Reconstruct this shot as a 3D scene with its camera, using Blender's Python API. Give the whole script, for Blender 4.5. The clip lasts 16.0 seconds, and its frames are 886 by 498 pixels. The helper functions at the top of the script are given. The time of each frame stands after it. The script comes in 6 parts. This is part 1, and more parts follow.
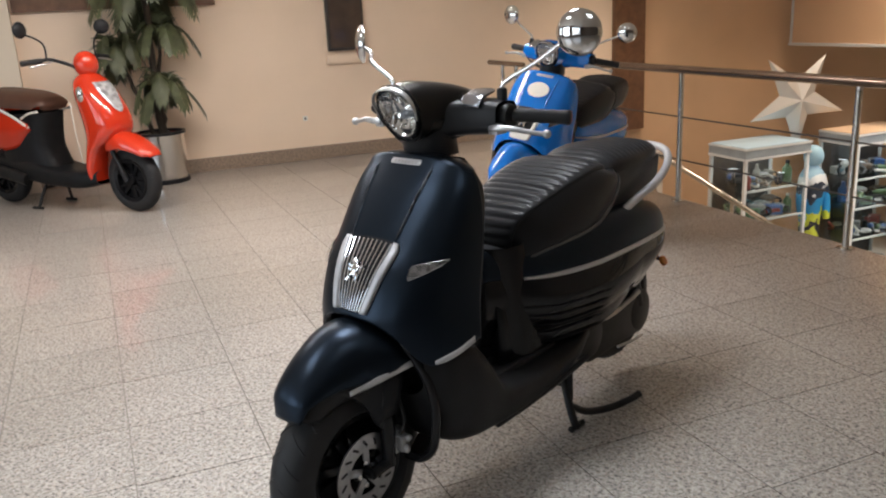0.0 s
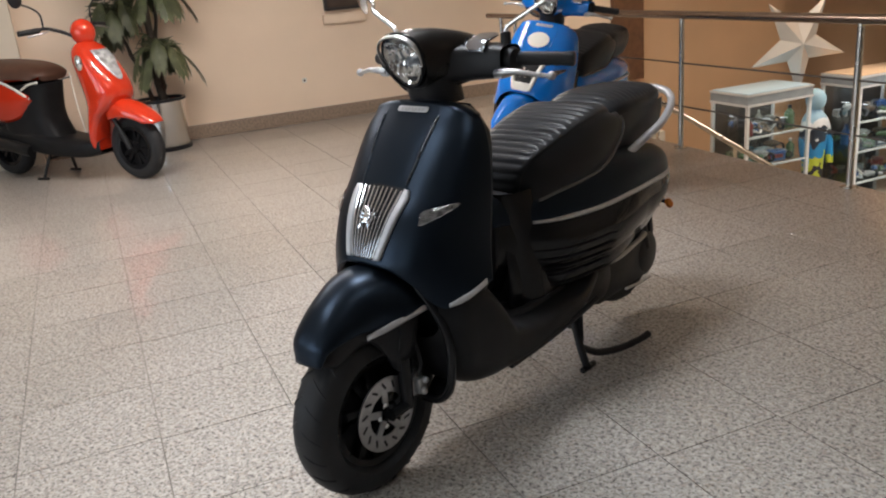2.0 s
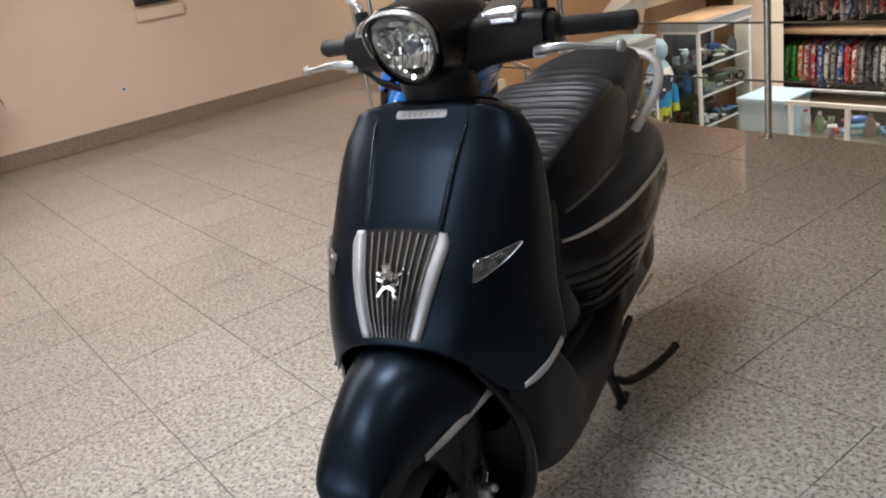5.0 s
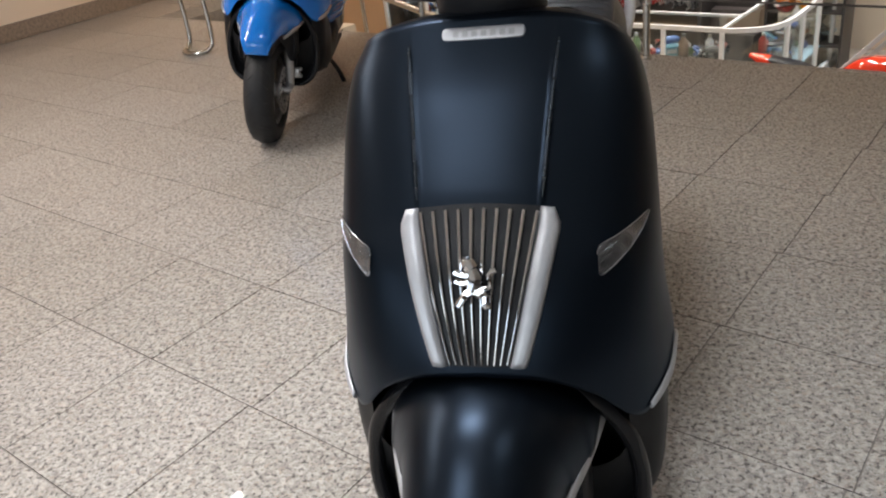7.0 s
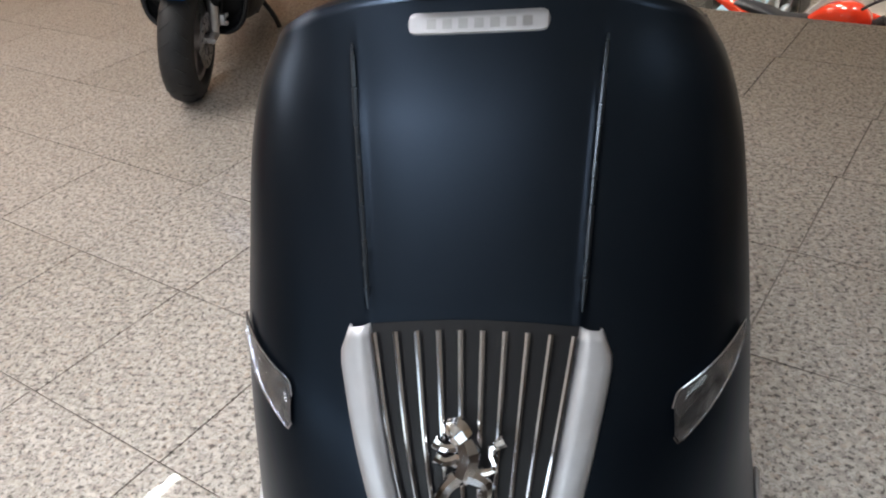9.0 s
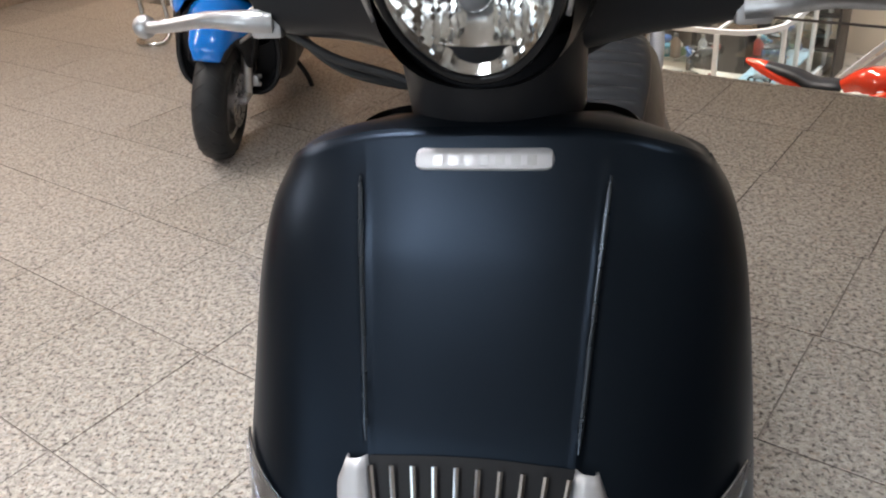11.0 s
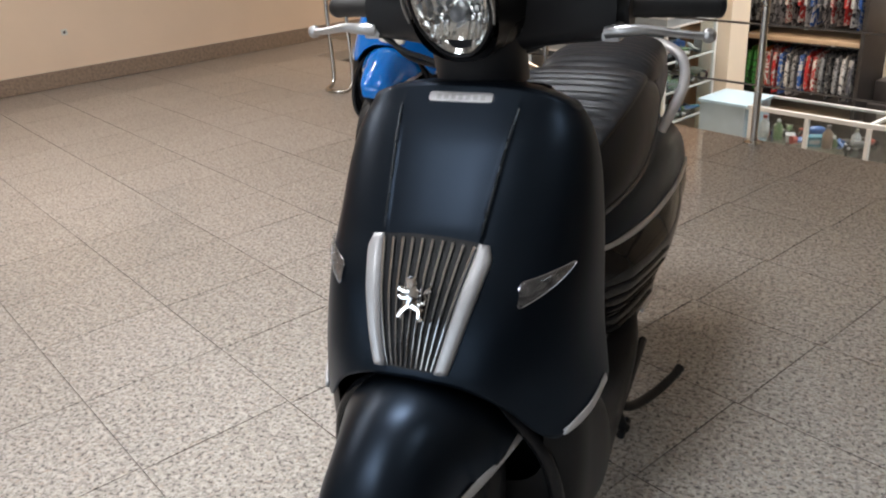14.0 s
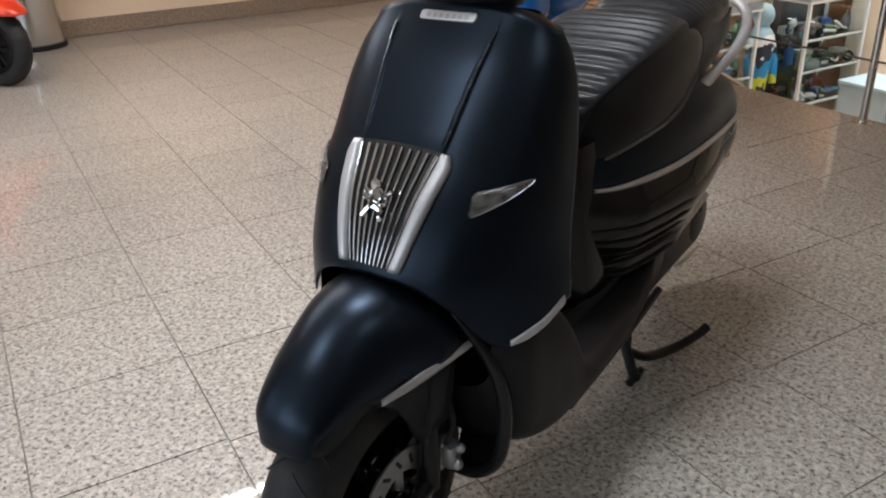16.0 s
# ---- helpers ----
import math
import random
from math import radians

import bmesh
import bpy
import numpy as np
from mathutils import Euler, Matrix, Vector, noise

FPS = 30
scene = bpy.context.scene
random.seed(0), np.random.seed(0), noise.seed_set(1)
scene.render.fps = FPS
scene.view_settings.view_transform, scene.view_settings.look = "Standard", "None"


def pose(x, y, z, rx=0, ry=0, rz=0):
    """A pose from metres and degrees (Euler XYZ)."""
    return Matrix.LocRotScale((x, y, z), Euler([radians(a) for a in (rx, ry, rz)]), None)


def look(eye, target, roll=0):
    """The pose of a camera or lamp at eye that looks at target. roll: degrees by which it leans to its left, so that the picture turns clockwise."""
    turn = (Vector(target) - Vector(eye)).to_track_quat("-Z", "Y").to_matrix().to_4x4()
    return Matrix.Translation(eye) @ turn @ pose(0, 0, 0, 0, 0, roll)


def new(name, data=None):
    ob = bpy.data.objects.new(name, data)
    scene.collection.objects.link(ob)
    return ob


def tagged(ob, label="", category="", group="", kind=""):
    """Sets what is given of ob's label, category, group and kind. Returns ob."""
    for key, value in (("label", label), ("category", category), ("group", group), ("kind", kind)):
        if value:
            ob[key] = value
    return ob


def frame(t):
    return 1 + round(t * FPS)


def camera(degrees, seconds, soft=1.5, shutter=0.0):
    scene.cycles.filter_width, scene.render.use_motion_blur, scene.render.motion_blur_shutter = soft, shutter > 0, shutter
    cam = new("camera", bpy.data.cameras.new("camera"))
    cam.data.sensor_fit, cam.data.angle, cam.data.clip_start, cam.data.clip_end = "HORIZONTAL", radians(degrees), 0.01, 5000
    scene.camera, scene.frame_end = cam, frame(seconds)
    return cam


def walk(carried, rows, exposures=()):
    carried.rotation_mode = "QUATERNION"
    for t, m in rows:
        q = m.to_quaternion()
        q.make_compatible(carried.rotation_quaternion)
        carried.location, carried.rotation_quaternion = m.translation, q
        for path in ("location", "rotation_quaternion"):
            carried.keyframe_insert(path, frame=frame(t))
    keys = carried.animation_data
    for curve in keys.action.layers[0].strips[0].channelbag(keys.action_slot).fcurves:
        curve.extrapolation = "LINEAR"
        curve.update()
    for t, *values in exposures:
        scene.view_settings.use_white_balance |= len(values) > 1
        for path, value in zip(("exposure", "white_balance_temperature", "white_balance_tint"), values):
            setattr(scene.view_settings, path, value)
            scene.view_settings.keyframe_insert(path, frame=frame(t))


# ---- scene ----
cam = camera(56.6, 16.0, soft=2.1)
PATH = [
    (0, (1.505, -2.074, 1.381), (0.23, -0.636, 0.828), -2.9),
    (0.5, (1.525, -2.065, 1.376), (0.249, -0.637, 0.8), -3.6),
    (1, (1.533, -2.08, 1.362), (0.262, -0.662, 0.751), -4.2),
    (1.5, (1.529, -2.103, 1.35), (0.27, -0.684, 0.717), -4.9),
    (2, (1.519, -2.124, 1.351), (0.252, -0.716, 0.71), -5.1),
    (2.5, (1.496, -2.117, 1.32), (0.277, -0.729, 0.552), -6.1),
    (3, (1.447, -2.097, 1.322), (0.205, -0.704, 0.604), -6.0),
    (3.5, (1.336, -2.008, 1.332), (0.127, -0.561, 0.665), -7.4),
    (3.7, (1.272, -1.966, 1.341), (0.074, -0.506, 0.683), -7.8),
    (5.8, (0.476, -1.751, 1.316), (-0.27, -0.083, 0.504), -8.7),
    (6, (0.427, -1.712, 1.309), (-0.304, -0.047, 0.477), -8.3),
    (6.5, (0.327, -1.642, 1.28), (-0.334, 0.013, 0.373), -7.7),
    (7, (0.184, -1.551, 1.27), (-0.262, 0.151, 0.319), -7.6),
    (7.5, (0.1, -1.474, 1.25), (-0.251, 0.223, 0.252), -6.3),
    (8, (0.076, -1.316, 1.215), (-0.294, 0.341, 0.158), -7.4),
    (8.2, (0.076, -1.246, 1.186), (-0.283, 0.374, 0.069), -7.3),
    (10.5, (0.072, -1.067, 1.257), (-0.229, 0.627, 0.238), -5.3),
    (11, (0.095, -1.084, 1.263), (-0.293, 0.606, 0.267), -5.2),
    (11.5, (0.154, -1.207, 1.328), (-0.276, 0.538, 0.452), -4.5),
    (12, (0.22, -1.344, 1.409), (-0.231, 0.419, 0.579), -4.4),
    (12.5, (0.276, -1.402, 1.451), (-0.247, 0.368, 0.682), -4.0),
    (13, (0.355, -1.465, 1.417), (-0.309, 0.255, 0.644), -3.7),
    (13.5, (0.414, -1.546, 1.366), (-0.345, 0.128, 0.579), -3.3),
    (14, (0.491, -1.67, 1.303), (-0.277, -0.007, 0.499), -3.7),
    (14.5, (0.549, -1.768, 1.28), (-0.197, -0.099, 0.468), -3.1),
    (15, (0.591, -1.764, 1.275), (-0.181, -0.117, 0.444), -3.0),
    (15.5, (0.683, -1.713, 1.256), (-0.278, -0.179, 0.405), -2.8),
    (16, (0.76, -1.643, 1.24), (-0.264, -0.159, 0.376), -1.9),
]
walk(cam, [(t, look(eye, target, roll)) for t, eye, target, roll in PATH],
     [(0, 0.0), (1.5, -0.04), (3.0, -0.12), (6.0, -0.14), (8.2, -0.14), (10.5, 0.05), (11.5, 0.03), (12.5, -0.01), (14.5, -0.17), (16, -0.19)])

# ---- light ----
world = bpy.data.worlds.new("world")
scene.world = world
world.use_nodes = True
_n = world.node_tree.nodes
_sky = _n.new("ShaderNodeTexSky")
_sky.sky_type, _sky.sun_disc = "NISHITA", False
_sky.sun_elevation, _sky.sun_rotation = radians(40), radians(200)
world.node_tree.links.new(_sky.outputs[0], _n["Background"].inputs[0])
_n["Background"].inputs[1].default_value = 0.1

ROOM = pose(0, 0, 0, 0, 0, -26)          # the building's axes: u along the railing, v away from it
LOWER = -2.05                            # the lower shop floor
WALL_U, EDGE_V = -5.95, 2.62
CEIL = 2.75


def lamp(name, at, size, power, colour, turn=(0, 0, 0), shape="RECTANGLE"):
    d = bpy.data.lights.new(name, "AREA")
    d.shape, d.size, d.size_y, d.energy, d.color = shape, size[0], size[1], power, colour
    ob = new(name, d)
    ob.matrix_world = ROOM @ pose(*at, *turn)
    return ob


WARM, COOL, WHITE, DAY = (1.0, 0.80, 0.61), (0.78, 0.88, 1.0), (1.0, 0.943, 0.91), (0.91, 0.94, 1.0)
# weak daylight in the window openings at the back
for u, power in ((-2.6, 20), (0.6, 60), (3.8, 22)):
    lamp("window_light", (u, -5.93, 1.45), (2.4, 1.9), power, COOL, (90, 0, 0))
# square ceiling panels over the landing, one of them above the black scooter
# the third is an added cool fill for the floor right of the scooter
PANELS = [(-0.40, -0.22), (0.20, -1.90), (1.50, -0.05)]
for (u, v), power, wide, tint in zip(PANELS, (15, 8.5, 4), (88, 107, 54), (DAY, DAY, COOL)):
    lamp("panel_light", (u, v, CEIL - 0.035), (0.56, 0.56), power, tint).data.spread = radians(wide)
# tubes on the landing, and unseen louvred lamps added to light the lower hall
TUBES = [(-3.0, 0.05), (-3.0, -1.53)]
HALL = [(-4.4, 4.2), (-3.6, 6.6), (-1.6, 6.2), (-2.4, 8.3), (0.6, 7.0)]
for u, v in TUBES:
    lamp("tube_light", (u, v, CEIL - 0.175), (0.03, 1.5), 54, WHITE)
for (u, v), power, tint in zip(HALL, (26, 42, 38, 100, 62), (WARM, WARM, WHITE, WHITE, DAY)):
    lamp("hall_fill_light", (u, v, CEIL - 0.035), (0.6, 0.6), power, tint).data.spread = radians(105)


# ---- materials ----
def mat(name, colour, rough=0.5, metal=0.0, spec=0.5, var=0.0, scale=8.0, bump=0.0, bscale=60.0, coat=0.0, rvar=0.0, rand=0.0, sheen=0.0, trans=0.0):
    m = bpy.data.materials.new(name)
    m.use_nodes = True
    nt = m.node_tree
    b = nt.nodes["Principled BSDF"]
    b.inputs["Base Color"].default_value = (*colour, 1)
    b.inputs["Roughness"].default_value = rough
    b.inputs["Metallic"].default_value = metal
    b.inputs["Specular IOR Level"].default_value = spec
    b.inputs["Coat Weight"].default_value = coat
    b.inputs["Coat Roughness"].default_value = 0.04
    b.inputs["Sheen Weight"].default_value = sheen
    b.inputs["Transmission Weight"].default_value = trans
    tc = nt.nodes.new("ShaderNodeTexCoord")
    if var or rvar or rand:
        n1 = nt.nodes.new("ShaderNodeTexNoise")
        n1.inputs["Scale"].default_value, n1.inputs["Detail"].default_value = scale, 6
        nt.links.new(tc.outputs["Object"], n1.inputs["Vector"])
        if var or rand:
            mr = nt.nodes.new("ShaderNodeMapRange")
            mr.inputs["From Min"].default_value, mr.inputs["From Max"].default_value = 0.3, 0.7
            mr.inputs["To Min"].default_value, mr.inputs["To Max"].default_value = 1 - var, 1 + var
            nt.links.new(n1.outputs["Fac"], mr.inputs["Value"])
            last = mr.outputs["Result"]
            if rand:
                oi = nt.nodes.new("ShaderNodeObjectInfo")
                r2 = nt.nodes.new("ShaderNodeMapRange")
                r2.inputs["To Min"].default_value, r2.inputs["To Max"].default_value = 1 - rand, 1 + rand
                nt.links.new(oi.outputs["Random"], r2.inputs["Value"])
                mu = nt.nodes.new("ShaderNodeMath")
                mu.operation = "MULTIPLY"
                nt.links.new(last, mu.inputs[0])
                nt.links.new(r2.outputs["Result"], mu.inputs[1])
                last = mu.outputs[0]
            mix = nt.nodes.new("ShaderNodeMix")
            mix.data_type, mix.blend_type = "RGBA", "MULTIPLY"
            mix.inputs["Factor"].default_value = 1
            mix.inputs["A"].default_value = (*colour, 1)
            nt.links.new(last, mix.inputs["B"])
            nt.links.new(mix.outputs["Result"], b.inputs["Base Color"])
        if rvar:
            m2 = nt.nodes.new("ShaderNodeMapRange")
            m2.inputs["From Min"].default_value, m2.inputs["From Max"].default_value = 0.3, 0.7
            m2.inputs["To Min"].default_value, m2.inputs["To Max"].default_value = max(0.02, rough - rvar), rough + rvar
            nt.links.new(n1.outputs["Fac"], m2.inputs["Value"])
            nt.links.new(m2.outputs["Result"], b.inputs["Roughness"])
    if bump:
        n3 = nt.nodes.new("ShaderNodeTexNoise")
        n3.inputs["Scale"].default_value, n3.inputs["Detail"].default_value = bscale, 4
        nt.links.new(tc.outputs["Object"], n3.inputs["Vector"])
        bp = nt.nodes.new("ShaderNodeBump")
        bp.inputs["Strength"].default_value, bp.inputs["Distance"].default_value = bump, (0.0003 if bscale >= 300 else 0.002)
        nt.links.new(n3.outputs["Fac"], bp.inputs["Height"])
        nt.links.new(bp.outputs["Normal"], b.inputs["Normal"])
    return m


def glass(name, colour=(1, 1, 1), rough=0.0):
    """Thin clear sheet: see-through with a gloss by Fresnel."""
    m = bpy.data.materials.new(name)
    m.use_nodes = True
    nt = m.node_tree
    nt.nodes.remove(nt.nodes["Principled BSDF"])
    t, g, f, x = (nt.nodes.new("ShaderNode" + k) for k in ("BsdfTransparent", "BsdfGlossy", "LayerWeight", "MixShader"))
    pw, ma = nt.nodes.new("ShaderNodeMath"), nt.nodes.new("ShaderNodeMath")
    pw.operation, ma.operation = "POWER", "MULTIPLY_ADD"
    pw.inputs[1].default_value = 4.0
    ma.inputs[1].default_value, ma.inputs[2].default_value = 0.6, 0.045
    t.inputs["Color"].default_value = (*colour, 1)
    g.inputs["Roughness"].default_value = rough
    f.inputs["Blend"].default_value = 0.5
    nt.links.new(f.outputs["Facing"], pw.inputs[0])
    nt.links.new(pw.outputs[0], ma.inputs[0])
    nt.links.new(ma.outputs[0], x.inputs[0])
    nt.links.new(t.outputs[0], x.inputs[1])
    nt.links.new(g.outputs[0], x.inputs[2])
    nt.links.new(x.outputs[0], nt.nodes["Material Output"].inputs["Surface"])
    return m


def glow(name, colour, strength):
    m = bpy.data.materials.new(name)
    m.use_nodes = True
    b = m.node_tree.nodes["Principled BSDF"]
    b.inputs["Base Color"].default_value = (*colour, 1)
    b.inputs["Emission Color"].default_value = (*colour, 1)
    b.inputs["Emission Strength"].default_value = strength
    return m


def granite():
    """Polished speckled granite: pale grains, grey grains and dark flecks."""
    m = bpy.data.materials.new("granite")
    m.use_nodes = True
    nt = m.node_tree
    b = nt.nodes["Principled BSDF"]
    tc = nt.nodes.new("ShaderNodeTexCoord")
    geo = nt.nodes.new("ShaderNodeNewGeometry")
    oi = nt.nodes.new("ShaderNodeObjectInfo")
    off = nt.nodes.new("ShaderNodeVectorMath")
    off.operation = "MULTIPLY_ADD"
    off.inputs[1].default_value = (37.0, 53.0, 0.0)
    nt.links.new(oi.outputs["Random"], off.inputs[0])
    nt.links.new(geo.outputs["Position"], off.inputs[2])

    def noise_tex(scale, detail, rough=0.6):
        n = nt.nodes.new("ShaderNodeTexNoise")
        n.inputs["Scale"].default_value, n.inputs["Detail"].default_value, n.inputs["Roughness"].default_value = scale, detail, rough
        nt.links.new(off.outputs[0], n.inputs["Vector"])
        return n

    def ramp(src, stops):
        r = nt.nodes.new("ShaderNodeValToRGB")
        while len(r.color_ramp.elements) < len(stops):
            r.color_ramp.elements.new(0.5)
        for e, (p, c) in zip(r.color_ramp.elements, stops):
            e.position, e.color = p, (*c, 1)
        nt.links.new(src, r.inputs["Fac"])
        return r

    def mixer(fac, a, c, blend="MIX"):
        x = nt.nodes.new("ShaderNodeMix")
        x.data_type, x.blend_type = "RGBA", blend
        if hasattr(fac, "is_output"):
            nt.links.new(fac, x.inputs["Factor"])
        else:
            x.inputs["Factor"].default_value = fac
        nt.links.new(a, x.inputs["A"])
        nt.links.new(c, x.inputs["B"])
        return x.outputs["Result"]

    grains = nt.nodes.new("ShaderNodeTexVoronoi")
    grains.inputs["Scale"].default_value = 100
    nt.links.new(off.outputs[0], grains.inputs["Vector"])
    sep = nt.nodes.new("ShaderNodeSeparateColor")
    nt.links.new(grains.outputs["Color"], sep.inputs[0])
    pale = ramp(sep.outputs[0], [(0.0, (0.41, 0.37, 0.33)), (0.45, (0.51, 0.47, 0.42)), (0.75, (0.58, 0.545, 0.50)), (1.0, (0.46, 0.39, 0.33))])
    big = noise_tex(62, 6, 0.75)
    greys = ramp(big.outputs["Fac"], [(0.36, (0.52, 0.52, 0.525)), (0.56, (1, 1, 1))])
    base = mixer(1.0, pale.outputs[0], greys.outputs[0], "MULTIPLY")
    fine = noise_tex(90, 2.5, 0.6)
    flecks = ramp(fine.outputs["Fac"], [(0.36, (0.13, 0.125, 0.125)), (0.47, (1, 1, 1))])
    base = mixer(0.85, base, flecks.outputs[0], "MULTIPLY")
    slow = noise_tex(2.2, 3)
    cloud = ramp(slow.outputs["Fac"], [(0.3, (0.95, 0.945, 0.94)), (0.7, (1.02, 1.015, 1.01))])
    base = mixer(1.0, base, cloud.outputs[0], "MULTIPLY")
    tone = ramp(oi.outputs["Random"], [(0.0, (0.95, 0.945, 0.94)), (1.0, (1.04, 1.04, 1.05))])
    base = mixer(1.0, base, tone.outputs[0], "MULTIPLY")
    nt.links.new(base, b.inputs["Base Color"])
    rr = ramp(slow.outputs["Fac"], [(0.3, (0.36, 0.36, 0.36)), (0.7, (0.42, 0.42, 0.42))])
    nt.links.new(rr.outputs[0], b.inputs["Roughness"])
    b.inputs["Specular IOR Level"].default_value = 0.35
    b.inputs["Coat Weight"].default_value = 0.65
    b.inputs["Coat Roughness"].default_value = 0.035
    return m


M_GRANITE = granite()
M_GROUT = mat("grout", (0.24, 0.215, 0.19), 0.9, var=0.2, scale=30)
M_WALL = mat("wall_paint", (0.87, 0.69, 0.53), 0.75, var=0.05, scale=1.2, bump=0.15, bscale=180)
M_WALL_TAN = mat("tan_wall_paint", (0.66, 0.43, 0.265), 0.7, var=0.06, scale=1.3, bump=0.15, bscale=180)
M_WALL_PALE = mat("pale_wall_paint", (0.76, 0.66, 0.53), 0.75, var=0.05, scale=1.5, bump=0.15, bscale=180)
# unseen walls, kept dark so the scooter's black side reflects little light
M_WALL_UNSEEN = mat("dark_unseen_wall", (0.13, 0.10, 0.08), 0.75, var=0.05, scale=1.5)
M_SKIRT = mat("skirting_stone", (0.30, 0.225, 0.17), 0.4, var=0.25, scale=45, rvar=0.08)
M_CEIL = mat("ceiling_paint", (0.74, 0.68, 0.60), 0.85, var=0.04, scale=2)
M_WOODBROWN = mat("brown_wood", (0.14, 0.065, 0.032), 0.45, var=0.25, scale=14, bump=0.1)
M_LOWFLOOR = mat("lower_floor_tile", (0.60, 0.55, 0.48), 0.35, var=0.15, scale=6, rvar=0.1)
M_STEEL = mat("brushed_steel", (0.60, 0.57, 0.53), 0.26, 1.0, rvar=0.02, scale=6, var=0.03)
M_RAIL = mat("stained_rail", (0.30, 0.22, 0.17), 0.26, 0.85, var=0.06, scale=5)
M_CABLE = mat("dark_cable", (0.07, 0.06, 0.055), 0.5, 0.4)
M_CHROME = mat("chrome", (0.82, 0.82, 0.83), 0.07, 1.0, rvar=0.03, scale=30)
M_SHELL = mat("satin_mirror_shell", (0.74, 0.73, 0.72), 0.07, 1.0, rvar=0.05, scale=30)
M_PLATE = mat("polished_dark_plate", (0.46, 0.48, 0.53), 0.16, 1.0, rvar=0.03, scale=20)
M_RIB = mat("grille_rib_metal", (0.78, 0.78, 0.80), 0.13, 1.0)
M_SATIN = mat("satin_black_hood", (0.034, 0.033, 0.033), 0.30, 0.8, 0.3, rvar=0.04, scale=12)
M_BROW = mat("brushed_brow_metal", (0.46, 0.455, 0.45), 0.34, 0.8, rvar=0.05, scale=20)
M_SILVER = mat("satin_silver", (0.54, 0.54, 0.56), 0.42, 0.5, var=0.05, scale=60, bump=0.05, bscale=400)
M_MATTE = mat("matte_black_paint", (0.0180, 0.0252, 0.0365), 0.335, 0.85, 0.2, rvar=0.03, scale=9, bump=0.03, bscale=900)
M_MATTE.node_tree.nodes["Principled BSDF"].inputs["Specular Tint"].default_value = (0.86, 0.90, 0.96, 1)
# lighter than the black paint: the crease highlight is put into this colour
M_CREASE_GLINT = mat("crease_highlight", (0.07, 0.085, 0.105), 0.27, 0.85, rvar=0.04, scale=30)
M_GLOSS = mat("gloss_black_paint", (0.012, 0.012, 0.0135), 0.04, 0.0, 0.25, bump=0.05, bscale=22)
M_PLASTIC = mat("black_plastic", (0.0175, 0.0175, 0.0195), 0.40, spec=0.22, bump=0.25, bscale=500, rvar=0.05, scale=25)
M_TEXPLAST = mat("grained_plastic", (0.014, 0.014, 0.015), 0.45, spec=0.14, bump=0.4, bscale=420, var=0.1, scale=20)
M_RUBBER = mat("tyre_rubber", (0.022, 0.022, 0.0235), 0.58, spec=0.3, bump=0.3, bscale=300, var=0.15, scale=20)
M_SEAT = mat("black_seat_vinyl", (0.0205, 0.0210, 0.0230), 0.35, spec=0.14, bump=0.35, bscale=650, rvar=0.05, scale=14)
# piping lightened: part of the seat edge's highlight is in this colour
M_PIPING = mat("seat_piping", (0.085, 0.085, 0.088), 0.24, spec=0.6)
M_IRON = mat("dark_iron", (0.03, 0.03, 0.031), 0.42, 0.7, var=0.2, scale=30)
M_ALU = mat("cast_aluminium", (0.50, 0.50, 0.51), 0.38, 0.9, var=0.12, scale=50, bump=0.15, bscale=200)
M_DISC = mat("brake_disc_steel", (0.40, 0.40, 0.41), 0.30, 0.9, var=0.1, scale=60)
M_REFLECT = mat("lamp_reflector", (0.84, 0.82, 0.79), 0.12, 1.0)
M_SIGNAL = mat("signal_bowl", (0.27, 0.275, 0.29), 0.24, 0.85, bump=0.8, bscale=120, var=0.5, scale=60)
M_FACET = mat("faceted_lamp", (0.72, 0.74, 0.77), 0.20, 0.55, bump=0.5, bscale=40, var=0.5, scale=28)
M_LENS = glass("clear_lens", (0.96, 0.97, 0.98))
M_GLASS = glass("shop_glass", (0.93, 0.97, 0.97))
M_BULB = mat("bulb_glass", (0.25, 0.26, 0.28), 0.1, 0.3)
M_AMBER = mat("amber_lens", (0.55, 0.16, 0.02), 0.18, coat=0.6)
M_BLUE = mat("gloss_blue_paint", (0.004, 0.165, 0.60), 0.14, 0.0, 0.4, coat=0.4)
M_BLUEGREY = mat("blue_grey_panel", (0.34, 0.42, 0.48), 0.5, var=0.06, scale=6)
M_REDPAINT = mat("gloss_red_paint", (0.62, 0.035, 0.010), 0.12, coat=1.0)
M_WHITEPAINT = mat("white_paint", (0.78, 0.77, 0.74), 0.35, var=0.03, scale=10)
M_CREAM = mat("cream_decal", (0.80, 0.77, 0.70), 0.35, var=0.03, scale=20)
M_BROWNSEAT = mat("brown_seat_vinyl", (0.095, 0.042, 0.026), 0.5, bump=0.3, bscale=500, var=0.1, scale=12)
M_LEAF = mat("palm_leaf", (0.085, 0.095, 0.045), 0.5, var=0.4, scale=9, rand=0.35)
M_TRUNK = mat("palm_trunk", (0.045, 0.032, 0.022), 0.85, var=0.35, scale=30, bump=0.6, bscale=60)
M_SOIL = mat("soil", (0.03, 0.022, 0.016), 0.95, var=0.4, scale=40)
M_CABWHITE = mat("white_cabinet_frame", (0.62, 0.63, 0.63), 0.4, var=0.05, scale=8)
M_FASCIA = mat("grey_blue_fascia", (0.30, 0.34, 0.37), 0.45, var=0.12, scale=9)
M_CABTOP = mat("pale_blue_cabinet_top", (0.42, 0.58, 0.70), 0.35, var=0.06, scale=5)
M_TAN = mat("tan_board", (0.52, 0.37, 0.24), 0.6, var=0.08, scale=4)
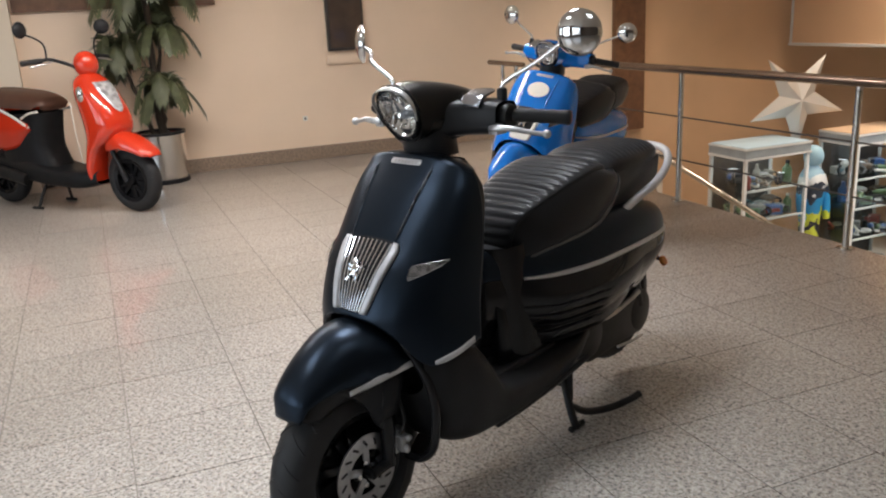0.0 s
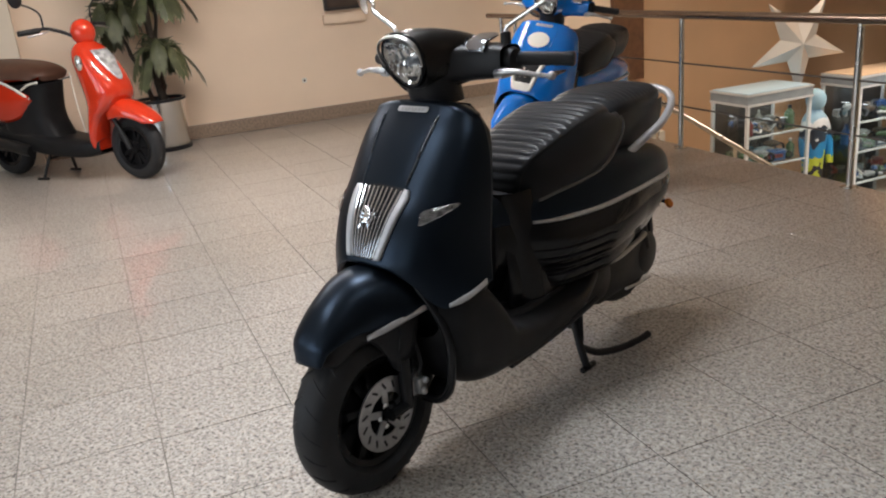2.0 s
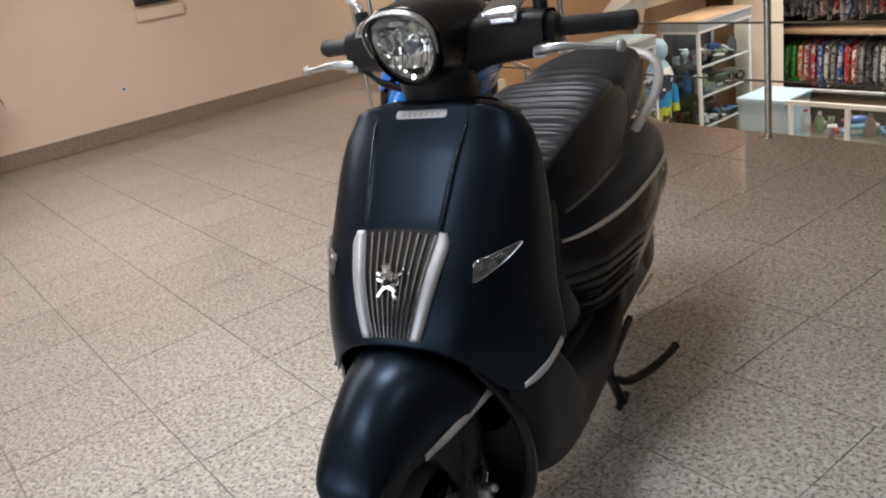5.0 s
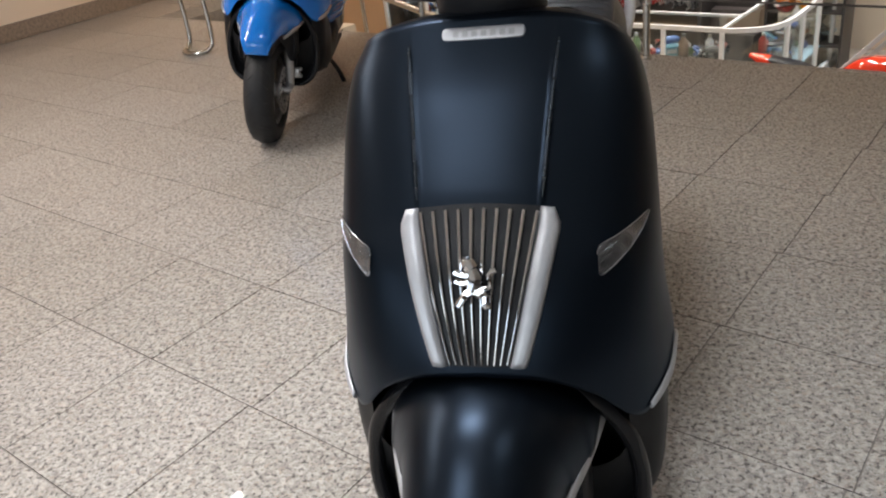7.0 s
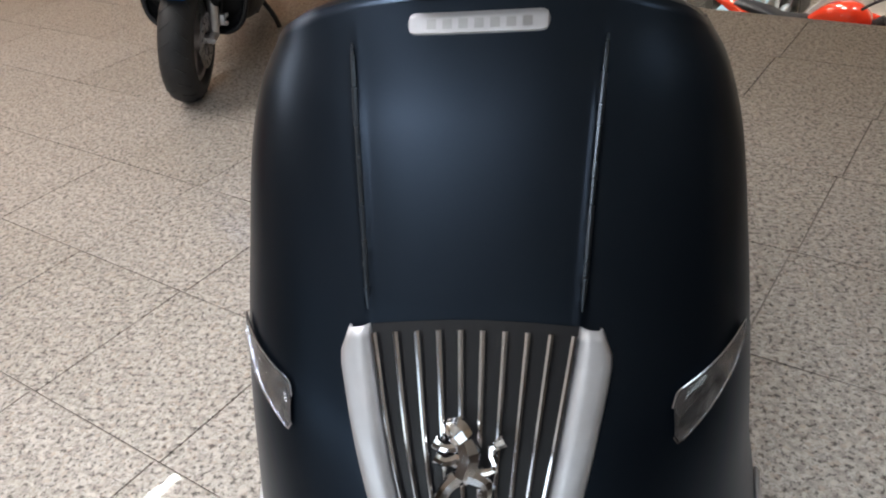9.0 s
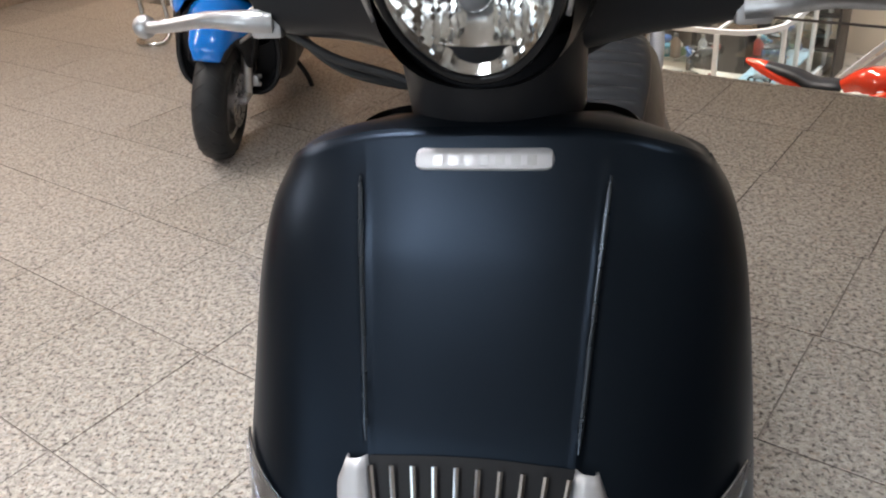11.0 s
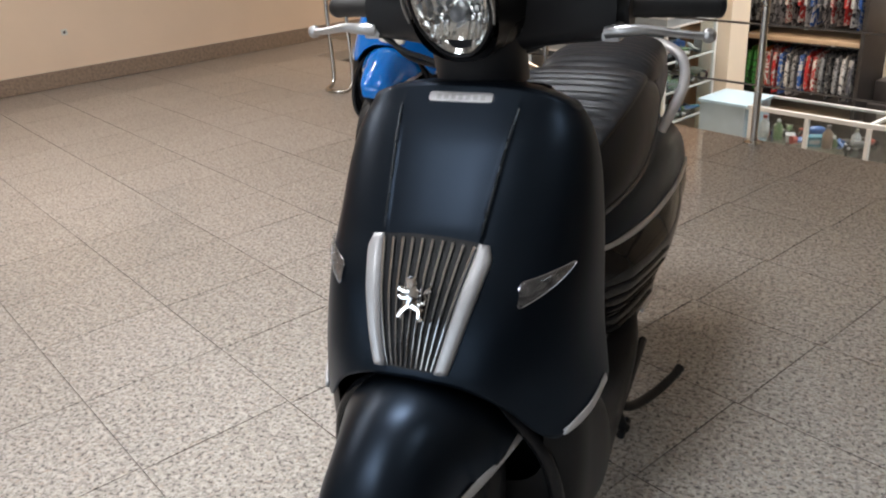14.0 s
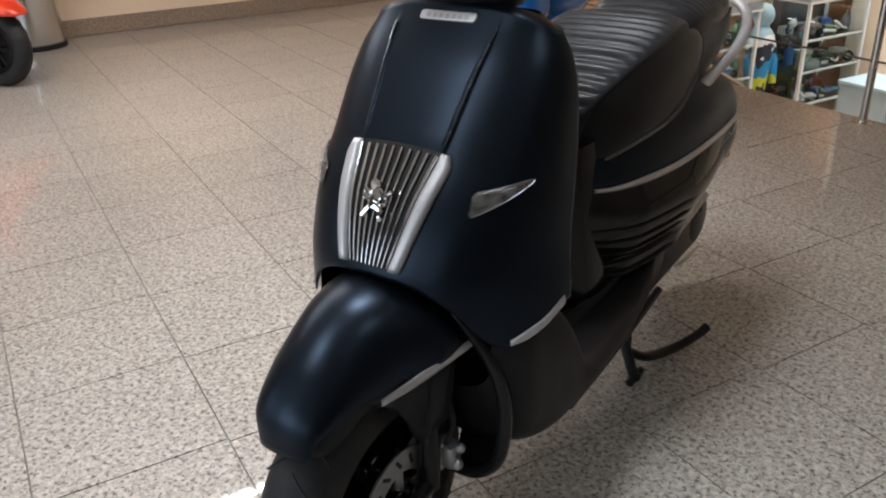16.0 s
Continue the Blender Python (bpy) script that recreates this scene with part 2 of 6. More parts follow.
M_DARKCASE = mat("dark_case", (0.035, 0.030, 0.028), 0.4, var=0.15, scale=10)
M_TUBE = glow("lit_tube", (1.0, 0.93, 0.84), 9.0)
M_PANEL = glow("lit_panel", (0.85, 0.94, 1.0), 5.0)
# weak glow of the strips added inside the showcases
M_FILL = glow("fill_glow", (0.95, 0.97, 1.0), 1.0)
M_MIRROR = mat("mirror_glass", (0.85, 0.87, 0.88), 0.01, 1.0)
M_STAR = mat("silver_foil", (0.62, 0.605, 0.59), 0.34, 0.6, bump=0.3, bscale=14)
M_POT = mat("polished_planter_steel", (0.78, 0.77, 0.75), 0.20, 1.0, rvar=0.05, scale=12)
M_TINTED = mat("brown_tinted_glass", (0.085, 0.060, 0.047), 0.12, coat=0.5, var=0.25, scale=5)


# ---- mesh tools ----
def spline(keys, x):
    """Smooth curve through keys [(x, value or tuple)], Hermite with finite tangents."""
    if x <= keys[0][0]:
        i, x = 0, keys[0][0]
    elif x >= keys[-1][0]:
        i, x = len(keys) - 2, keys[-1][0]
    else:
        i = max(k for k in range(len(keys) - 1) if keys[k][0] <= x)
    x0, x1 = keys[i][0], keys[i + 1][0]
    h = x1 - x0
    t = (x - x0) / h

    def val(k):
        return np.atleast_1d(np.array(keys[k][1], float))

    def slope(k):
        a, b = max(k - 1, 0), min(k + 1, len(keys) - 1)
        return (val(b) - val(a)) / (keys[b][0] - keys[a][0])
    r = ((2 * t**3 - 3 * t**2 + 1) * val(i) + (t**3 - 2 * t**2 + t) * h * slope(i)
         + (-2 * t**3 + 3 * t**2) * val(i + 1) + (t**3 - t**2) * h * slope(i + 1))
    return r if len(r) > 1 else float(r[0])


def through_points(pts):
    """Keys by running length for a path of points."""
    keys, s = [], 0.0
    for k, p in enumerate(pts):
        if k:
            s += math.dist(p, pts[k - 1])
        keys.append((s, tuple(p)))
    return keys


class Shape:
    """Vertices and faces gathered into one mesh."""

    def __init__(self):
        self.v, self.f = [], []

    def add(self, verts, faces, m=None):
        k = len(self.v)
        self.v += [tuple(m @ Vector(p)) for p in verts] if m is not None else [tuple(p) for p in verts]
        self.f += [tuple(i + k for i in f) for f in faces]
        return self

    def grid(self, fn, nu, nv, wrap_u=False, wrap_v=False, flip=False):
        verts = [fn(i / (nu if wrap_u else nu - 1), j / (nv if wrap_v else nv - 1)) for i in range(nu) for j in range(nv)]
        faces = []
        for i in range(nu if wrap_u else nu - 1):
            for j in range(nv if wrap_v else nv - 1):
                a, b = i * nv + j, ((i + 1) % nu) * nv + j
                c, d = ((i + 1) % nu) * nv + (j + 1) % nv, i * nv + (j + 1) % nv
                faces.append((a, d, c, b) if flip else (a, b, c, d))
        return self.add(verts, faces)

    def move(self, m):
        return [tuple(m @ Vector(p)) for p in self.v], self.f

    def tube(self, pts, r, n=10, smooth=0, caps=True):
        """A round bar along points; r a number or one radius for each point."""
        rs = list(r) if hasattr(r, "__len__") else [r] * len(pts)
        if smooth:
            keys = through_points(pts)
            kr = [(k[0], q) for k, q in zip(keys, rs)]
            L = keys[-1][0]
            pts = [tuple(spline(keys, L * i / smooth)) for i in range(smooth + 1)]
            rs = [spline(kr, L * i / smooth) for i in range(smooth + 1)]
        P = [Vector(p) for p in pts]
        side = None
        verts = []
        for i, p in enumerate(P):
            d = (P[min(i + 1, len(P) - 1)] - P[max(i - 1, 0)]).normalized()
            if side is None:
                side = d.orthogonal().normalized()
            side = (side - d * side.dot(d)).normalized()
            up = d.cross(side)
            for k in range(n):
                a = 2 * math.pi * k / n
                verts.append(p + (side * math.cos(a) + up * math.sin(a)) * rs[i])
        faces = [(i * n + k, i * n + (k + 1) % n, (i + 1) * n + (k + 1) % n, (i + 1) * n + k) for i in range(len(P) - 1) for k in range(n)]
        if caps:
            faces += [tuple(reversed(range(n))), tuple(range((len(P) - 1) * n, len(P) * n))]
        return self.add(verts, faces)

    def lathe(self, prof, n=24, m=None, close=False):
        """Profile [(radius, height)] turned round z, then moved by m."""
        verts = [(r * math.cos(2 * math.pi * k / n), r * math.sin(2 * math.pi * k / n), h) for r, h in prof for k in range(n)]
        q = len(prof)
        faces = [(i * n + k, i * n + (k + 1) % n, ((i + 1) % q) * n + (k + 1) % n, ((i + 1) % q) * n + k) for i in range(q if close else q - 1) for k in range(n)]
        if not close:
            faces += [tuple(reversed(range(n))), tuple(range((q - 1) * n, q * n))]
        return self.add(verts, faces, m)

    def box(self, lo, hi, bevel=0.0, m=None):
        bm = bmesh.new()
        bmesh.ops.create_cube(bm, size=1)
        for v in bm.verts:
            v.co = [lo[k] + (v.co[k] + 0.5) * (hi[k] - lo[k]) for k in range(3)]
        if bevel:
            bmesh.ops.bevel(bm, geom=bm.edges[:], offset=bevel, segments=2, affect="EDGES", profile=0.6)
        bm.verts.index_update()
        self.add([v.co[:] for v in bm.verts], [[v.index for v in f.verts] for f in bm.faces], m)
        bm.free()
        return self

    def prism(self, outline, depth, m=None, bevel=0.0):
        """A flat outline [(x, y)] raised by depth along z."""
        bm = bmesh.new()
        vs = [bm.verts.new((x, y, 0)) for x, y in outline]
        f = bm.faces.new(vs)
        r = bmesh.ops.extrude_face_region(bm, geom=[f])
        up = [e for e in r["geom"] if isinstance(e, bmesh.types.BMVert)]
        for v in up:
            v.co.z += depth
        if bevel:
            es = [e for e in bm.edges if all(v in up for v in e.verts)]
            bmesh.ops.bevel(bm, geom=es, offset=bevel, segments=2, affect="EDGES")
        bmesh.ops.recalc_face_normals(bm, faces=bm.faces[:])
        bm.verts.index_update()
        self.add([v.co[:] for v in bm.verts], [[v.index for v in g.verts] for g in bm.faces], m)
        bm.free()
        return self

    def ball(self, c, r, n=14, squash=(1, 1, 1)):
        prof = [(max(1e-4, r * math.sin(math.pi * i / n)), -r * math.cos(math.pi * i / n)) for i in range(n + 1)]
        return self.lathe(prof, 2 * n, Matrix.Translation(c) @ Matrix.Diagonal((*squash, 1)))


def mesh_of(name, shape, material, smooth=40, thick=0.0, weld=True):
    me = bpy.data.meshes.new(name)
    me.from_pydata(shape.v, [], shape.f)
    me.validate()
    bm = bmesh.new()
    bm.from_mesh(me)
    if weld:
        bmesh.ops.remove_doubles(bm, verts=bm.verts[:], dist=2e-5)
    bmesh.ops.recalc_face_normals(bm, faces=bm.faces[:])
    bm.to_mesh(me)
    bm.free()
    if material:
        me.materials.append(material)
    if smooth:
        me.shade_smooth()
        me.set_sharp_from_angle(angle=radians(smooth))
    return me


def part(name, shape, material, parent, label="", smooth=40, thick=0.0):
    ob = new(name, mesh_of(name, shape, material, smooth))
    ob.parent = parent
    if thick:
        so = ob.modifiers.new("thickness", "SOLIDIFY")
        so.thickness, so.offset = thick, 0
    if label:
        tagged(ob, label)
    return ob


def thing(name, label, category, at=None, group="", kind=""):
    ob = tagged(new(name), label, category, group, kind)
    ob.empty_display_size = 0.1
    if at is not None:
        ob.matrix_world = at
    return ob


def solid(name, shape, material, label, category, at=None, group="", kind="", smooth=40):
    ob = tagged(new(name, mesh_of(name, shape, material, smooth)), label, category, group, kind)
    if at is not None:
        ob.matrix_world = at
    return ob


# ---- the large structure ----
def slab(name, lo, hi, material, label, category):
    return solid(name, Shape().box(lo, hi), material, label, category, ROOM, kind="structure", smooth=0)


FAR_V, RIGHT_U, BACK_V, LEFT_V = 9.8, 6.5, -6.0, -6.0
slab("wall_left", (WALL_U - 0.2, BACK_V - 0.2, LOWER - 0.2), (WALL_U, 4.6, CEIL), M_WALL, "warm beige painted plaster wall", "wall")
slab("wall_tan", (WALL_U - 0.2, 4.6, LOWER - 0.2), (WALL_U, FAR_V + 0.2, CEIL), M_WALL_TAN, "orange-tan painted plaster wall of the lower shop", "wall")
slab("wall_far", (WALL_U, FAR_V, LOWER - 0.2), (RIGHT_U, FAR_V + 0.2, CEIL), M_WALL_PALE, "pale plaster wall behind the shop shelves", "wall")
slab("wall_right", (RIGHT_U, BACK_V - 0.2, LOWER - 0.2), (RIGHT_U + 0.2, EDGE_V, CEIL), M_WALL_UNSEEN, "unseen end wall in dark brown", "wall")
slab("wall_hall", (RIGHT_U, EDGE_V, LOWER - 0.2), (RIGHT_U + 0.2, FAR_V + 0.2, CEIL), M_WALL_PALE, "pale painted end wall of the lower shop", "wall")
back = Shape()
edges = [WALL_U, -3.8, -1.4, -0.6, 1.8, 2.6, 5.0, RIGHT_U]
for k in range(0, 7, 2):
    back.box((edges[k], BACK_V - 0.2, 0.5), (edges[k + 1], BACK_V, 2.4))
back.box((WALL_U, BACK_V - 0.2, -0.2), (RIGHT_U, BACK_V, 0.5)).box((WALL_U, BACK_V - 0.2, 2.4), (RIGHT_U, BACK_V, CEIL))
solid("wall_back", back, M_WALL_UNSEEN, "unseen dark brown wall with three wide windows", "wall", ROOM, kind="structure", smooth=0)
for k, u in enumerate((-2.6, 0.6, 3.8)):
    w = thing("window_%d" % (k + 1), "wide shop window with a white frame", "window", ROOM @ pose(u, BACK_V - 0.1, 0), kind="structure")
    fr = Shape()
    for x in (-1.2, -0.02, 1.16):
        fr.box((x, -0.03, 0.5), (x + 0.04, 0.03, 2.4))
    fr.box((-1.2, -0.031, 0.5), (1.2, 0.031, 0.54)).box((-1.2, -0.031, 2.36), (1.2, 0.031, 2.4))
    part("window_frame", fr, M_WHITEPAINT, w, smooth=0)
    for x in (-1.16, 0.02):
        p = part("pane", Shape().box((x, -0.004, 0.54), (x + 1.14, 0.004, 2.36)), M_GLASS, w, smooth=0)
        p.visible_shadow = False
slab("ceiling", (WALL_U - 0.2, BACK_V - 0.2, CEIL), (RIGHT_U + 0.2, FAR_V + 0.2, CEIL + 0.2), M_CEIL, "plain cream painted ceiling", "ceiling")
slab("lower_floor", (WALL_U, EDGE_V, LOWER - 0.2), (RIGHT_U, FAR_V, LOWER), M_LOWFLOOR, "tan tiled lower shop floor", "floor")
slab("landing_face", (WALL_U, EDGE_V - 0.1, LOWER), (RIGHT_U, EDGE_V, -0.06), M_WALL_PALE, "pale face under the edge of the landing", "wall")
slab("landing_wing", (WALL_U, EDGE_V, LOWER), (-4.855, 3.9, -0.004), M_GROUT, "tiled wing of the landing along the wall", "floor")
stp = thing("steps", "granite steps leading down from the landing", "stairs", ROOM, kind="structure")
for k in range(11):
    part("step", Shape().box((-4.855 + 0.28 * k, EDGE_V + 0.03, LOWER), (-4.855 + 0.28 * (k + 1), 3.9, -0.171 * (k + 1)), 0.004), M_LOWFLOOR, stp)
slab("baseboard", (WALL_U, BACK_V, 0.004), (WALL_U + 0.018, 3.9, 0.132), M_SKIRT, "grey-brown stone skirting along the wall", "baseboard")
slab("pilaster", (WALL_U, -2.9, 0.0), (WALL_U + 0.12, -1.72, CEIL), M_WALL_PALE, "pale painted pilaster on the wall", "pilaster")
slab("trim", (WALL_U, 4.42, -0.07), (WALL_U + 0.07, 4.83, CEIL), M_WOODBROWN, "dark brown wooden upright strip on the wall", "trim")
slab("trim", (WALL_U, 9.0, -0.45), (WALL_U + 0.07, 9.5, CEIL), M_WOODBROWN, "dark brown wooden upright strip on the wall", "trim")
slab("trim", (WALL_U, -1.7, 1.55), (WALL_U + 0.05, 0.0, 1.72), M_WOODBROWN, "dark brown wooden rail along the wall", "trim")
slab("pillar", (-4.55, 7.6, LOWER), (-4.15, 8.0, CEIL), M_WALL_PALE, "square cream painted pillar in the lower shop", "pillar")


# ---- scooters ----
SH_N = 2.4
SH_NZ = [(0.48, 2.0), (0.56, 2.15), (0.65, 2.45), (0.75, 2.65), (1.03, 2.65)]
SH_YC = [(0.48, -0.760), (0.60, -0.756), (0.655, -0.748), (0.75, -0.706), (0.82, -0.652), (0.94, -0.560), (1.0, -0.508), (1.03, -0.480)]
SH_W = [(0.48, 0.247), (0.56, 0.243), (0.65, 0.229), (0.75, 0.222), (0.82, 0.217), (0.90, 0.208), (0.95, 0.194), (0.985, 0.174), (1.0, 0.170), (1.03, 0.168)]
SH_YE = [(0.48, -0.537), (0.56, -0.520), (0.65, -0.498), (0.80, -0.464), (0.90, -0.450), (1.0, -0.442), (1.03, -0.442)]
SH_TOP = [(0.0, 1.023), (0.4, 1.021), (0.65, 1.015), (0.85, 1.005), (0.95, 0.995), (1.0, 0.982)]


def shield_at(phi, z, off=0.0):
    """A point of the front shield: phi degrees from the middle round to the edge."""
    a = radians(phi)
    w, yc, ye = spline(SH_W, z), spline(SH_YC, z), spline(SH_YE, z)
    s, c = abs(math.sin(a)), max(0.0, math.cos(a))
    n = spline(SH_NZ, z)
    x = math.copysign(w * s ** (2 / n), a)
    y = yc + (ye - yc) * (1 - c ** (2 / n))
    nx, ny = math.sin(a) * 0.9, -math.cos(a)
    return Vector((x + nx * off, y + ny * off, z + 0.35 * off))


def shield_front(x, z, off=0.0):
    """A point of the front shield at a given x."""
    q = min(1.0, abs(x) / spline(SH_W, z)) ** (spline(SH_NZ, z) / 2)
    return shield_at(math.copysign(math.degrees(math.asin(min(1.0, q))), x), z, off)


def sweep(keys, ns, nphi, rib=None, n=2.4):
    """A shell along a path in the plane x = 0: keys (y, z, half width, drop); rib adds relief."""
    path = through_points([(0, y, z) for y, z, w, d in keys])
    kw = [(k[0], (q[2], q[3])) for k, q in zip(path, keys)]
    L = path[-1][0]

    def at(u, v):
        s = u * L
        p = spline(path, s)
        d = spline(path, min(L, s + 0.004)) - spline(path, max(0, s - 0.004))
        t = np.array((d[1], d[2])) / math.hypot(d[1], d[2])
        nrm = np.array((-t[1], t[0]))
        w, drop = spline(kw, s)
        a = (v - 0.5) * math.pi
        sn, cs = abs(math.sin(a)), max(0, math.cos(a))
        x = math.copysign(w * sn ** (2 / n), a)
        o = -drop * (1 - cs ** (2 / n))
        if rib:
            o += rib(s, x / w)
        return (x, p[1] + nrm[0] * o, p[2] + nrm[1] * o)
    return Shape().grid(at, ns, nphi)


def wheel(parent, cy, cz, R, half, disc_x=None, rim_mat=None):
    """Tyre, cast rim with five spokes, hub and brake disc, turning round x."""
    turn = Matrix.Translation((0, cy, cz)) @ Matrix.Rotation(radians(90), 4, "Y")
    rim_r = R * 0.655
    prof = []
    for i in range(17):
        a = radians(-115 + 230 * i / 16)
        prof.append((rim_r + 0.010 + (R - rim_r - 0.010) * max(0.0, math.cos(a * 0.78)) ** 0.75, half * math.sin(a * 0.78) * 1.0))
    prof = [(rim_r - 0.004, -half * 0.72)] + prof + [(rim_r - 0.004, half * 0.72)]
    w = part("wheel", Shape().lathe(prof, 56, turn, close=True), M_RUBBER, parent, "black treaded road tyre", smooth=50)
    tread = Shape()
    for k in range(22):
        a0 = 2 * math.pi * k / 22
        for s in (-1, 1):
            pts = []
            for i in range(5):
                q = i / 4
                r = R - 0.0014 - 0.022 * q ** 2
                a = a0 + (0.1 if s > 0 else 0) + 0.16 * q
                pts.append((s * half * (0.12 + 0.72 * q), cy + r * math.cos(a), cz + r * math.sin(a)))
            tread.tube(pts, 0.0022, 5)
    tagged(part("tread_groove", tread, M_PLASTIC, w), kind="stuff")
    rim = Shape()
    rim.lathe([(rim_r - 0.022, -0.042), (rim_r + 0.004, -0.046), (rim_r + 0.006, -0.040), (rim_r - 0.010, -0.034), (rim_r - 0.012, 0.034), (rim_r + 0.006, 0.040), (rim_r + 0.004, 0.046), (rim_r - 0.022, 0.042)], 48, turn, close=True)
    for k in range(5):
        a = 2 * math.pi * k / 5 + 0.3
        m = Matrix.Translation((0, cy, cz)) @ Matrix.Rotation(a, 4, "X")
        for b in (-0.22, 0.22):
            rim.add(*box_data((-0.028, -0.011, 0.02), (0.028, 0.011, rim_r - 0.015)), m @ Matrix.Rotation(b, 4, "X"))
    rim.lathe([(0.001, -0.05), (0.034, -0.05), (0.040, -0.03), (0.040, 0.03), (0.034, 0.05), (0.001, 0.05)], 24, turn)
    # added closed web hides the floor between the spokes, standing in for shade
    rim.lathe([(0.030, -0.012), (rim_r - 0.012, -0.006), (rim_r - 0.012, 0.006), (0.030, 0.012)], 40, turn, close=True)
    part("rim", rim, rim_mat or M_GLOSS, w)
    if disc_x:
        d = Shape()
        tm = Matrix.Translation((disc_x, cy, cz)) @ Matrix.Rotation(radians(90), 4, "Y")
        d.lathe([(0.062, -0.002), (0.104, -0.002), (0.104, 0.002), (0.062, 0.002)], 48, tm, close=True)
        for k in range(5):
            m = Matrix.Translation((disc_x, cy, cz)) @ Matrix.Rotation(2 * math.pi * k / 5, 4, "X")
            d.add(*box_data((-0.002, -0.010, 0.02), (0.002, 0.010, 0.066)), m)
        dd = part("brake_disc", d, M_DISC, w, "drilled steel brake disc")
        holes = Shape()
        for k in range(15):
            a = 2 * math.pi * k / 15
            m = Matrix.Translation((disc_x, cy, cz)) @ Matrix.Rotation(a, 4, "X") @ Matrix.Translation((0, 0, 0.083)) @ Matrix.Rotation(0.6, 4, "X")
            holes.add(*box_data((-0.0028, -0.0035, -0.011), (0.0028, 0.0035, 0.011)), m)
        holes.lathe([(0.001, -0.004), (0.012, -0.004), (0.012, 0.020), (0.008, 0.024), (0.001, 0.024)], 12, tm)
        tagged(part("drill_slot", holes, M_PLASTIC, w), kind="stuff")
        bolts = Shape()
        for k in range(5):
            a = 2 * math.pi * k / 5 + 0.6
            bolts.lathe([(0.001, -0.002), (0.007, -0.002), (0.007, 0.008), (0.001, 0.008)], 8,
                        Matrix.Translation((disc_x, cy + 0.032 * math.cos(a), cz + 0.032 * math.sin(a))) @ Matrix.Rotation(radians(90), 4, "Y"))
        tagged(part("disc_bolt", bolts, M_CHROME, w), kind="stuff")
    return w


def box_data(lo, hi):
    x0, y0, z0 = lo
    x1, y1, z1 = hi
    v = [(x, y, z) for x in (x0, x1) for y in (y0, y1) for z in (z0, z1)]
    return v, [(0, 1, 3, 2), (4, 6, 7, 5), (0, 4, 5, 1), (2, 3, 7, 6), (0, 2, 6, 4), (1, 5, 7, 3)]


def round_bar(cx, z, half, h, off, n=8):
    """A flat bar with rounded ends lying on the shield."""
    s = Shape()

    def at(u, v):
        x = cx + half * (2 * u - 1)
        q = max(0.0, abs(x - cx) - (half - h)) / h
        hh = h * math.sqrt(max(0.0, 1 - q * q))
        zz = z + hh * (2 * v - 1)
        edge = 1 - max(abs(2 * v - 1), q) ** 6
        return shield_front(x, zz, 0.0005 + off * edge)
    return s.grid(at, 40 if half > 0.01 else 10, n)


